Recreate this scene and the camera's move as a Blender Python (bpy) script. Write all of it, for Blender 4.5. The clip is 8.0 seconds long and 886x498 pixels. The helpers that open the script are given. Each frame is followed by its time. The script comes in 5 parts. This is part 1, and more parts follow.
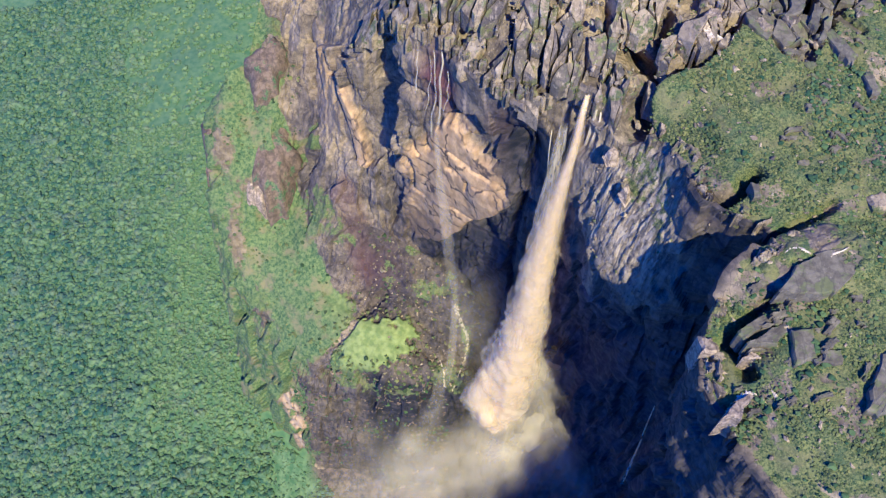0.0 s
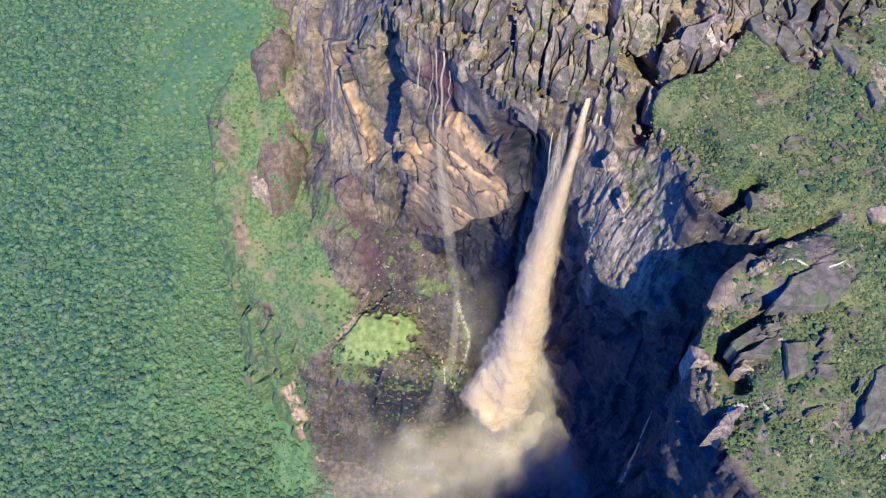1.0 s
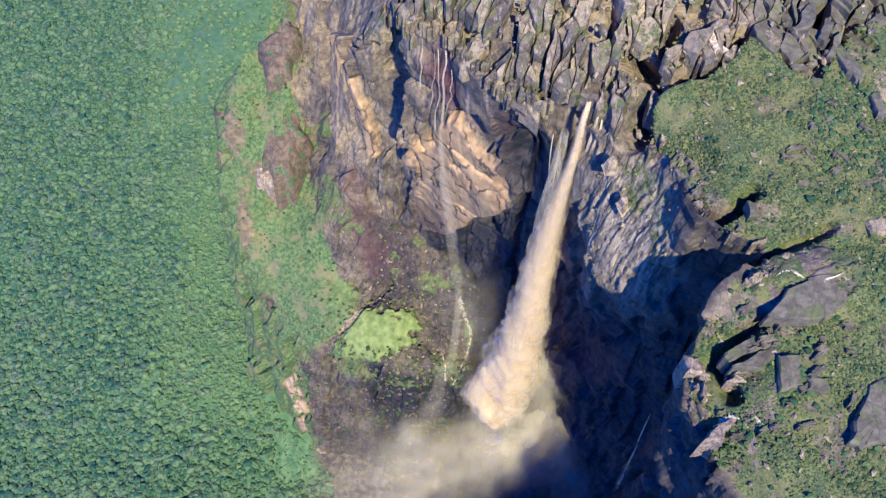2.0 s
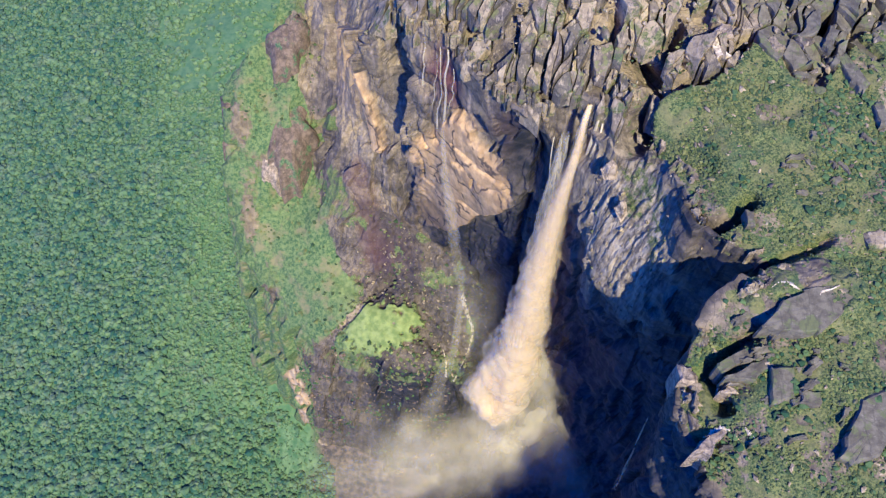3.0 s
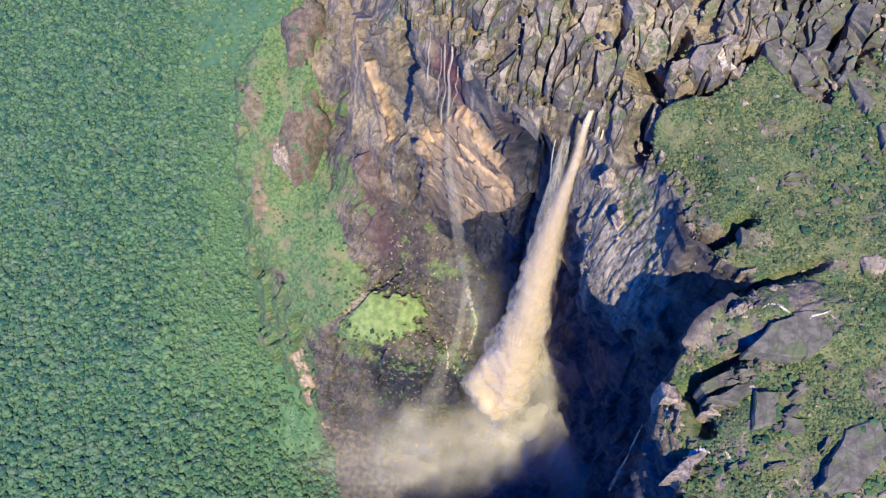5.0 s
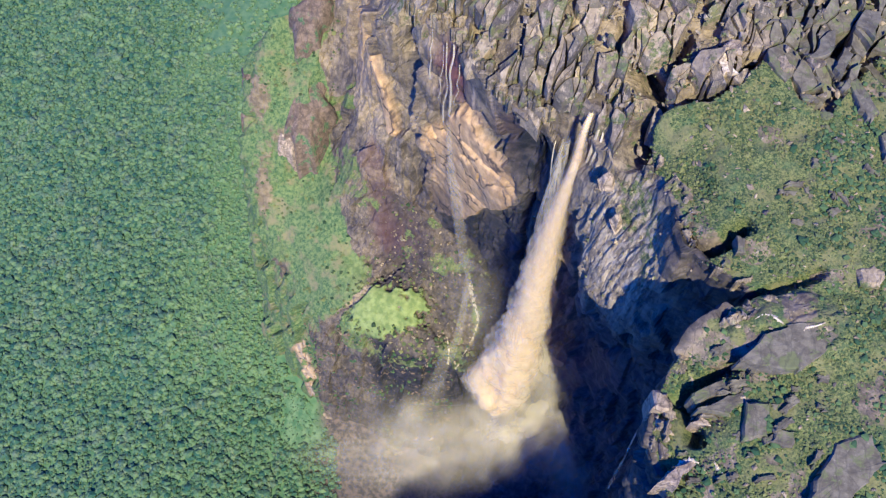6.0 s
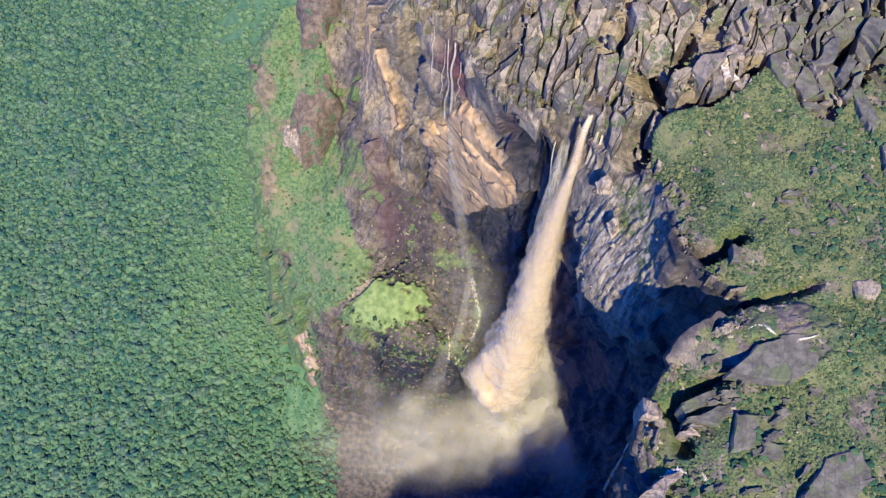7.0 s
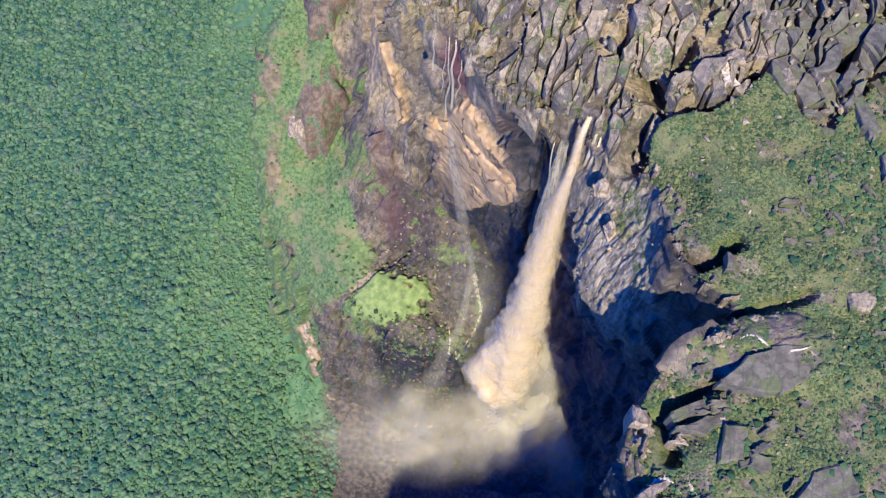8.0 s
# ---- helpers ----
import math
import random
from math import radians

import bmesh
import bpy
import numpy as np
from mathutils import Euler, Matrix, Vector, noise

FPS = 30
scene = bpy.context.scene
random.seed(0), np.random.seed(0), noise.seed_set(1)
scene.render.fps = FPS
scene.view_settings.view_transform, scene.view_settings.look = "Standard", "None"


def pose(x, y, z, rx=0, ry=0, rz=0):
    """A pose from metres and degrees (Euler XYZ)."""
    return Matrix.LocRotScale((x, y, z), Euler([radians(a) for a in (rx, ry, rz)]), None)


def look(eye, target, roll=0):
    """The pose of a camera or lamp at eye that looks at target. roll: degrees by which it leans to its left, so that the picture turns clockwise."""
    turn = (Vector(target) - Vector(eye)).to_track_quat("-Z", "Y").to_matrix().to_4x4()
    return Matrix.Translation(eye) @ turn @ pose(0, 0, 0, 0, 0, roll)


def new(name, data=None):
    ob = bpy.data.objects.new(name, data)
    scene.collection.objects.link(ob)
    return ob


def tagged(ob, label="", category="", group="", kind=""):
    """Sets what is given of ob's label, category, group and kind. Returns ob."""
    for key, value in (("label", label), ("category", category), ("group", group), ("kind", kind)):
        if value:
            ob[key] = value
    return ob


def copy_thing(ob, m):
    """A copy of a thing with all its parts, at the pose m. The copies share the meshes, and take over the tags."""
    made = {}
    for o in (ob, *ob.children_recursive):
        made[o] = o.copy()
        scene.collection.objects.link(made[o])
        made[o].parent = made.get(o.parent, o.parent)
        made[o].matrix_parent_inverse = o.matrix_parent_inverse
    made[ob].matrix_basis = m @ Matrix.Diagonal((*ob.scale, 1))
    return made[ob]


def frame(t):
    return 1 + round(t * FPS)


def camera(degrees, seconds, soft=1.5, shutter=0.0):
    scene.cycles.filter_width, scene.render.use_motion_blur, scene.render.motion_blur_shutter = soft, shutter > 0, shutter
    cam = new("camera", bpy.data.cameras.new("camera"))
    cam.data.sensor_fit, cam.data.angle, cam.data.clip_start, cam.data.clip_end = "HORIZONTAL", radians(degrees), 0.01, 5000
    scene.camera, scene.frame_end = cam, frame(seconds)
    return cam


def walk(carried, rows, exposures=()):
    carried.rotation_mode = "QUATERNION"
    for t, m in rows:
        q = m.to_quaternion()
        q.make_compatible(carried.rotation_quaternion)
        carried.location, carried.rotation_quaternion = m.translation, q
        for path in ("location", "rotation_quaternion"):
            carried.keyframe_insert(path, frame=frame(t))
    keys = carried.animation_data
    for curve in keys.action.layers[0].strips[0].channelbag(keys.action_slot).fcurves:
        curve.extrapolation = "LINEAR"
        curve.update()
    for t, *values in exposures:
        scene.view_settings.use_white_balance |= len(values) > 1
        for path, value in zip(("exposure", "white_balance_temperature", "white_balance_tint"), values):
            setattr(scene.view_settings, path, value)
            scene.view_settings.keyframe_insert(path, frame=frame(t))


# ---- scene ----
cam = camera(48.6, 8.0, 1.3)
ROWS = [
    (0.0, 0.00, 0.00, 1900.00, 28.148, -0.116, 0.218),
    (0.5, 7.63, 5.73, 1900.61, 27.853, -0.063, 0.942),
    (1.0, 15.11, 11.51, 1901.23, 27.555, -0.008, 1.669),
    (1.5, 22.44, 17.36, 1901.84, 27.254, 0.049, 2.400),
    (2.0, 29.66, 23.26, 1902.44, 26.951, 0.108, 3.134),
    (2.5, 36.75, 29.24, 1903.01, 26.644, 0.170, 3.870),
    (3.0, 43.74, 35.29, 1903.55, 26.333, 0.233, 4.608),
    (3.5, 50.63, 41.43, 1904.05, 26.020, 0.299, 5.348),
    (4.0, 57.45, 47.66, 1904.49, 25.702, 0.368, 6.088),
    (4.5, 64.19, 53.98, 1904.87, 25.381, 0.440, 6.829),
    (5.0, 70.88, 60.40, 1905.18, 25.056, 0.515, 7.569),
    (5.5, 77.51, 66.93, 1905.40, 24.727, 0.593, 8.310),
    (6.0, 84.11, 73.57, 1905.54, 24.394, 0.675, 9.049),
    (6.5, 90.69, 80.33, 1905.57, 24.057, 0.761, 9.787),
    (7.0, 97.25, 87.22, 1905.50, 23.716, 0.851, 10.523),
    (7.5, 103.81, 94.23, 1905.31, 23.370, 0.945, 11.256),
    (8.0, 110.38, 101.39, 1904.99, 23.019, 1.043, 11.987),
]
walk(cam, [(t, pose(x, y, z, rx, ry, rz)) for t, x, y, z, rx, ry, rz in ROWS], [(0.0, 0.74, 4565, 6), (8.0, 0.74, 4565, 6)])

# ---- light ----
SUN_AZ, SUN_EL = 14.0, 52.0
sun_way = Vector((math.sin(radians(SUN_AZ)) * math.cos(radians(SUN_EL)), -math.cos(radians(SUN_AZ)) * math.cos(radians(SUN_EL)), math.sin(radians(SUN_EL))))
sun = new("sun", bpy.data.lights.new("sun", "SUN"))
sun.data.energy, sun.data.angle, sun.data.color = 6.2, radians(0.55), (0.985, 0.787, 0.435)
sun.matrix_world = look(tuple(sun_way * 3000), (0, 0, 0))
world = bpy.data.worlds.new("sky")
scene.world = world
world.use_nodes = True
sky = world.node_tree.nodes.new("ShaderNodeTexSky")
sky.sky_type, sky.sun_disc = "NISHITA", False
sky.altitude, sky.air_density, sky.dust_density, sky.ozone_density = 1500, 1.0, 0.3, 6.0
sky.sun_elevation, sky.sun_rotation = radians(SUN_EL), math.atan2(sun_way.x, sun_way.y)
deep = world.node_tree.nodes.new("ShaderNodeMix")
deep.data_type, deep.blend_type = "RGBA", "MULTIPLY"
deep.inputs[0].default_value, deep.inputs[7].default_value = 1.0, (0.08, 0.5, 1.95, 1)
world.node_tree.links.new(sky.outputs[0], deep.inputs[6])
world.node_tree.links.new(deep.outputs[2], world.node_tree.nodes["Background"].inputs[0])
world.node_tree.nodes["Background"].inputs[1].default_value = 0.117


# ---- noise in plain numbers ----
def hashed(i, j, k, seed):
    h = (i.astype(np.int64) * 374761393 + j.astype(np.int64) * 668265263 + k.astype(np.int64) * 1274126177 + seed * 951274213) & 0xFFFFFFFF
    h = ((h ^ (h >> 13)) * 1274126177) & 0xFFFFFFFF
    h = ((h ^ (h >> 15)) * 2246822519) & 0xFFFFFFFF
    return ((h ^ (h >> 16)) & 0xFFFFFF) / float(0x1000000)


def value_noise(p, seed=0):
    """Smooth noise from -1 to 1 at points p (n, 3)."""
    b = np.floor(p).astype(np.int64)
    f = p - b
    f = f * f * (3 - 2 * f)
    total = 0
    for dx in (0, 1):
        for dy in (0, 1):
            for dz in (0, 1):
                w = (f[:, 0] if dx else 1 - f[:, 0]) * (f[:, 1] if dy else 1 - f[:, 1]) * (f[:, 2] if dz else 1 - f[:, 2])
                total = total + w * hashed(b[:, 0] + dx, b[:, 1] + dy, b[:, 2] + dz, seed)
    return total * 2 - 1


def fractal(p, octaves=4, seed=0, gain=0.5):
    total, amp = 0, 1.0
    for o in range(octaves):
        total = total + amp * value_noise(p * 2.0 ** o + 17.3 * o, seed + o)
        amp *= gain
    return total


def cells(p, seed=0):
    """Cellular noise: distance to the border between two cells (about), and three random numbers of the nearest cell."""
    b = np.floor(p).astype(np.int64)
    f1 = np.full(len(p), 9.0)
    f2 = np.full(len(p), 9.0)
    best = np.zeros((len(p), 3))
    for dx in (-1, 0, 1):
        for dy in (-1, 0, 1):
            for dz in (-1, 0, 1):
                i, j, k = b[:, 0] + dx, b[:, 1] + dy, b[:, 2] + dz
                r = np.stack([hashed(i, j, k, seed + s) for s in (0, 1, 2)], 1)
                d = np.sqrt((((np.stack([i, j, k], 1) + 0.15 + 0.7 * r) - p) ** 2).sum(1))
                nearer = d < f1
                f2 = np.where(nearer, f1, np.minimum(f2, d))
                best[nearer] = r[nearer]
                f1 = np.where(nearer, d, f1)
    return f2 - f1, best


def smooth(a, lo, hi):
    t = np.clip((a - lo) / (hi - lo), 0, 1)
    return t * t * (3 - 2 * t)


def blob(p, x, y, z, r):
    return np.exp(-(((p - np.array([x, y, z])) / np.array(r)) ** 2).sum(-1))


def spline(points, n):
    """Catmull-Rom through points (k, 3), n samples even in length."""
    p = np.array(points, float)
    q = np.concatenate([[2 * p[0] - p[1]], p, [2 * p[-1] - p[-2]]])
    out = []
    for i in range(len(p) - 1):
        a, b, c, d = q[i:i + 4]
        t = np.linspace(0, 1, 40, endpoint=False)[:, None]
        out.append(0.5 * (2 * b + (c - a) * t + (2 * a - 5 * b + 4 * c - d) * t ** 2 + (3 * b - a - 3 * c + d) * t ** 3))
    return np.concatenate(out + [p[-1:]])


def mesh_object(name, verts, faces, material, smooth_shade=True, masks=None):
    me = bpy.data.meshes.new(name)
    me.from_pydata([tuple(v) for v in verts], [], [tuple(int(i) for i in f) for f in faces])
    me.polygons.foreach_set("use_smooth", [smooth_shade] * len(me.polygons))
    for key, values in (masks or {}).items():
        at = me.attributes.new(key, "FLOAT", "POINT")
        at.data.foreach_set("value", np.asarray(values, np.float32))
    me.materials.append(material)
    me.update()
    return new(name, me)


# ---- materials ----
class Nodes:
    """A short way to write a node material."""

    def __init__(self, name, rough=0.9):
        self.mat = bpy.data.materials.new(name)
        self.mat.use_nodes = True
        self.t = self.mat.node_tree
        self.bsdf = self.t.nodes["Principled BSDF"]
        self.bsdf.inputs["Roughness"].default_value = rough
        self.bsdf.inputs["Specular IOR Level"].default_value = 0.25
        self.co = self.t.nodes.new("ShaderNodeNewGeometry").outputs["Position"]

    def put(self, socket, value):
        if isinstance(value, bpy.types.NodeSocket):
            self.t.links.new(value, socket)
        elif isinstance(value, tuple) and len(value) == 3 and socket.type == "RGBA":
            socket.default_value = (*value, 1)
        else:
            socket.default_value = value

    def scaled(self, scale):
        n = self.t.nodes.new("ShaderNodeMapping")
        self.put(n.inputs["Vector"], self.co)
        n.inputs["Scale"].default_value = scale
        return n.outputs[0]

    def noise(self, size, detail=4, rough=0.55, stretch=(1, 1, 1), warp=0.0):
        n = self.t.nodes.new("ShaderNodeTexNoise")
        self.put(n.inputs["Vector"], self.scaled(tuple(s / size for s in stretch)))
        n.inputs["Scale"].default_value, n.inputs["Detail"].default_value, n.inputs["Roughness"].default_value = 1, detail, rough
        n.inputs["Distortion"].default_value = warp
        return n.outputs["Fac"]

    def cracks(self, size, stretch):
        """Thin wandering cracks: 1 in the crack."""
        n = self.t.nodes.new("ShaderNodeTexVoronoi")
        n.feature = "DISTANCE_TO_EDGE"
        add = self.t.nodes.new("ShaderNodeVectorMath")
        add.operation = "MULTIPLY_ADD"
        wob = self.t.nodes.new("ShaderNodeTexNoise")
        self.put(wob.inputs["Vector"], self.scaled(tuple(2.2 * s / size for s in stretch)))
        wob.inputs["Scale"].default_value = 1
        self.put(add.inputs[0], wob.outputs["Color"])
        add.inputs[1].default_value = (0.7, 0.7, 0.7)
        self.put(add.inputs[2], self.scaled(tuple(s / size for s in stretch)))
        self.put(n.inputs["Vector"], add.outputs[0])
        n.inputs["Scale"].default_value = 1
        return self.ramp(n.outputs["Distance"], 0.06, 0.015)

    def ramp(self, value, lo, hi):
        n = self.t.nodes.new("ShaderNodeMapRange")
        n.interpolation_type = "SMOOTHSTEP"
        self.put(n.inputs["Value"], value)
        n.inputs["From Min"].default_value, n.inputs["From Max"].default_value = lo, hi
        return n.outputs[0]

    def math(self, op, a, b):
        n = self.t.nodes.new("ShaderNodeMath")
        n.operation = op
        n.use_clamp = op != "MULTIPLY_ADD"
        self.put(n.inputs[0], a)
        self.put(n.inputs[1], b)
        return n.outputs[0]

    def mix(self, fac, a, b):
        n = self.t.nodes.new("ShaderNodeMix")
        n.data_type = "RGBA"
        self.put(n.inputs[0], fac)
        self.put(n.inputs[6], a)
        self.put(n.inputs[7], b)
        return n.outputs[2]

    def mask(self, key):
        n = self.t.nodes.new("ShaderNodeAttribute")
        n.attribute_name = key
        return n.outputs["Fac"]

    def island(self):
        return self.t.nodes.new("ShaderNodeNewGeometry").outputs["Random Per Island"]

    def bump(self, height, strength, distance):
        n = self.t.nodes.new("ShaderNodeBump")
        n.inputs["Strength"].default_value, n.inputs["Distance"].default_value = strength, distance
        self.put(n.inputs["Height"], height)
        self.t.links.new(n.outputs[0], self.bsdf.inputs["Normal"])

    def done(self, colour):
        self.put(self.bsdf.inputs["Base Color"], colour)
        return self.mat


def rock_colour(m, tone=None, cut=(1, 0.45, 0.4)):
    """Grey, violet and tan sandstone with lichen, grain and stains."""
    broad, mid, fine = m.noise(60, 4), m.noise(11, 6, 0.62), m.noise(2.2, 5, 0.65)
    grey = m.mix(m.ramp(mid, 0.34, 0.68), (0.082, 0.06, 0.042), (0.205, 0.15, 0.094))
    tan = m.mix(m.ramp(m.noise(7, 6, 0.65), 0.32, 0.68), (0.23, 0.163, 0.09), (0.44, 0.315, 0.165))
    c = m.mix(m.math("MULTIPLY", m.ramp(broad, 0.46, 0.62), 0.65), grey, tan)
    if tone is not None:
        c = m.mix(m.ramp(tone, 0.45, 0.95), c, m.mix(m.ramp(mid, 0.3, 0.7), (0.215, 0.153, 0.085), (0.4, 0.29, 0.152)))
        c = m.mix(m.math("MULTIPLY", m.ramp(tone, 0.4, 0.05), 0.6), c, (0.068, 0.06, 0.046))
    c = m.mix(m.math("MULTIPLY", m.ramp(fine, 0.58, 0.72), 0.4), c, (0.5, 0.39, 0.28))
    c = m.mix(m.math("MULTIPLY", m.ramp(fine, 0.42, 0.28), 0.4), c, (0.05, 0.045, 0.05))
    split = m.math("MULTIPLY", m.cracks(6.5, cut), m.ramp(m.noise(18, 3), 0.38, 0.5))
    c = m.mix(m.math("MULTIPLY", split, 0.5), c, (0.022, 0.02, 0.028))
    return c, tan, mid


def grass_colour(m):
    grass = m.mix(m.ramp(m.noise(2.0, 8, 0.76), 0.4, 0.6), (0.024, 0.042, 0.014), (0.162, 0.158, 0.046))
    grass = m.mix(m.math("MULTIPLY", m.ramp(m.noise(17, 5), 0.5, 0.66), 0.55), grass, (0.06, 0.092, 0.034))
    return m.mix(m.math("MULTIPLY", m.ramp(m.noise(26, 6, 0.62), 0.46, 0.62), 0.75), grass, (0.165, 0.142, 0.052))


def rock_material():
    m = Nodes("sandstone")
    c, tan, mid = rock_colour(m)
    streak = m.noise(7, 5, 0.62, (1, 1, 0.06))
    c = m.mix(m.math("MULTIPLY", m.mask("warm"), m.ramp(m.noise(24, 5, 0.6, (1, 1, 0.5)), 0.05, 0.38)), c, m.mix(m.ramp(m.noise(9, 6, 0.65, (1, 1, 0.4)), 0.35, 0.65), (0.4, 0.235, 0.1), (0.62, 0.38, 0.165)))
    seams = m.math("MULTIPLY", m.math("MULTIPLY", m.cracks(34, (1, 0.8, 0.55)), m.ramp(m.noise(26, 3), 0.4, 0.54)), m.mask("warm"))
    c = m.mix(m.math("MULTIPLY", seams, 0.85), c, (0.03, 0.024, 0.028))
    c = m.mix(m.math("MULTIPLY", m.math("MULTIPLY", m.ramp(m.noise(12, 5, 0.65, (1, 0.4, 0.7)), 0.55, 0.7), m.mask("warm")), 0.45), c, (0.24, 0.165, 0.11))
    c = m.mix(m.math("MULTIPLY", m.mask("pale"), m.math("MULTIPLY", m.ramp(m.noise(5, 6, 0.68, (1, 1, 0.12)), 0.43, 0.6), 0.7)), c, (0.46, 0.345, 0.21))
    c = m.mix(m.math("MULTIPLY", m.mask("pink"), m.ramp(m.noise(16, 5), 0.15, 0.4)), c, m.mix(m.ramp(mid, 0.35, 0.7), (0.125, 0.09, 0.048), (0.24, 0.175, 0.09)))
    c = m.mix(m.math("MULTIPLY", m.math("MULTIPLY", m.ramp(streak, 0.48, 0.62), m.mask("wall")), 0.55), c, (0.1, 0.08, 0.072))
    c = m.mix(m.math("MULTIPLY", m.math("MULTIPLY", m.ramp(m.noise(6, 4, 0.6, (1, 1, 0.05)), 0.54, 0.68), m.mask("wall")), 0.5), c, (0.36, 0.26, 0.175))
    c = m.mix(m.math("MULTIPLY", m.mask("red"), m.ramp(m.noise(14, 5, 0.6, (1, 1, 0.3)), 0.2, 0.45)), c, (0.105, 0.044, 0.04))
    beds = m.noise(11, 5, 0.6, (0.12, 0.1, 1), 0.5)
    c = m.mix(m.math("MULTIPLY", m.mask("beds"), m.ramp(beds, 0.52, 0.66)), c, (0.19, 0.13, 0.1))
    c = m.mix(m.math("MULTIPLY", m.mask("beds"), m.ramp(beds, 0.46, 0.34)), c, (0.022, 0.018, 0.018))
    # dark tone for wet rock and for shade painted onto the gorge wall
    c = m.mix(m.mask("wet_shade"), c, m.mix(m.ramp(mid, 0.4, 0.65), (0.014, 0.014, 0.018), (0.05, 0.039, 0.038)))
    lush = m.mix(m.ramp(m.noise(5, 7, 0.72), 0.36, 0.64), (0.042, 0.078, 0.027), (0.152, 0.176, 0.056))
    lush = m.mix(m.ramp(m.noise(30, 5, 0.6), 0.5, 0.66), lush, (0.175, 0.148, 0.066))
    lush = m.mix(m.mask("bright"), lush, m.mix(m.ramp(m.noise(12, 5), 0.35, 0.65), (0.135, 0.165, 0.042), (0.245, 0.262, 0.072)))
    green = m.mix(m.mask("lush"), grass_colour(m), lush)
    patchy = m.math("ADD", m.mask("veg"), m.math("MULTIPLY", m.math("SUBTRACT", m.noise(9, 7, 0.68), 0.32), 0.9))
    c = m.mix(m.ramp(patchy, 0.52, 0.66), c, green)
    m.bump(m.noise(4.5, 6, 0.62), 0.7, 1.8)
    return m.done(c)


def block_material():
    m = Nodes("jointed_sandstone")
    tone = m.t.nodes.new("ShaderNodeMath")
    tone.operation = "FRACT"
    total = m.t.nodes.new("ShaderNodeMath")
    m.put(total.inputs[0], m.t.nodes.new("ShaderNodeObjectInfo").outputs["Random"])
    m.put(total.inputs[1], m.island())
    m.put(tone.inputs[0], total.outputs[0])
    c, tan, mid = rock_colour(m, tone.outputs[0])
    c = m.mix(m.ramp(m.math("ADD", m.noise(13, 6, 0.68), m.math("MULTIPLY", m.noise(45, 3), 0.5)), 0.79, 0.87), c, grass_colour(m))
    c = m.mix(m.math("MULTIPLY", m.ramp(m.noise(4.0, 5, 0.62, (1, 0.35, 0.6)), 0.54, 0.66), 0.55), c, (0.42, 0.315, 0.2))
    c = m.mix(m.math("MULTIPLY", m.ramp(m.noise(4.2, 5, 0.62, (1, 0.35, 0.6), 0.4), 0.44, 0.34), 0.6), c, (0.05, 0.04, 0.04))
    m.bump(m.noise(3.4, 6, 0.62), 0.7, 1.4)
    return m.done(c)


def slab_material():
    m = Nodes("dark_slab")
    c = m.mix(m.ramp(m.noise(9, 6, 0.62), 0.35, 0.65), (0.084, 0.066, 0.043), (0.162, 0.13, 0.082))
    c = m.mix(m.math("MULTIPLY", m.ramp(m.noise(2.4, 5, 0.6), 0.6, 0.74), 0.6), c, (0.3, 0.24, 0.17))
    c = m.mix(m.math("MULTIPLY", m.ramp(m.noise(12, 6, 0.68), 0.52, 0.6), 0.8), c, (0.12, 0.12, 0.042))
    c = m.mix(m.math("MULTIPLY", m.cracks(14, (1, 0.5, 0.5)), 0.3), c, (0.03, 0.026, 0.024))
    m.bump(m.noise(3.0, 6, 0.62), 0.6, 1.0)
    return m.done(c)


def pale_material():
    m = Nodes("bleached_rock")
    m.bump(m.noise(2, 5, 0.6), 0.3, 0.5)
    return m.done(m.mix(m.ramp(m.noise(3, 5), 0.35, 0.6), (0.28, 0.205, 0.135), (0.58, 0.45, 0.3)))


def bush_material():
    m = Nodes("heath_shrub")
    c = m.mix(m.island(), (0.014, 0.034, 0.014), (0.135, 0.142, 0.044))
    c = m.mix(m.ramp(m.noise(34, 4), 0.46, 0.62), c, m.mix(m.island(), (0.04, 0.062, 0.02), (0.205, 0.19, 0.055)))
    m.bump(m.noise(0.8, 4, 0.7), 0.9, 0.7)
    return m.done(c)


def water_material(name, stretch, size, lo, hi, floor):
    """White falling water and spray: the thinner the mask, the more shows through."""
    m = Nodes(name, 0.8)
    grain = m.ramp(m.noise(size, 6, 0.62, stretch, 0.6), lo, hi)
    n = m.t.nodes.new("ShaderNodeMapRange")
    m.put(n.inputs["Value"], grain)
    n.inputs["To Min"].default_value = floor
    t = m.t
    clear, thin, lit, mixed, both = (t.nodes.new("ShaderNode" + k) for k in ("BsdfTransparent", "BsdfTranslucent", "BsdfDiffuse", "MixShader", "MixShader"))
    for node in (thin, lit):
        node.inputs["Color"].default_value = (0.9, 0.745, 0.505, 1)
    both.inputs[0].default_value = 0.5
    t.links.new(lit.outputs[0], both.inputs[1])
    t.links.new(thin.outputs[0], both.inputs[2])
    m.put(mixed.inputs[0], m.math("MULTIPLY", m.mask("thick"), n.outputs[0]))
    t.links.new(clear.outputs[0], mixed.inputs[1])
    t.links.new(both.outputs[0], mixed.inputs[2])
    t.links.new(mixed.outputs[0], t.nodes["Material Output"].inputs["Surface"])
    t.nodes.remove(m.bsdf)
    return m.mat


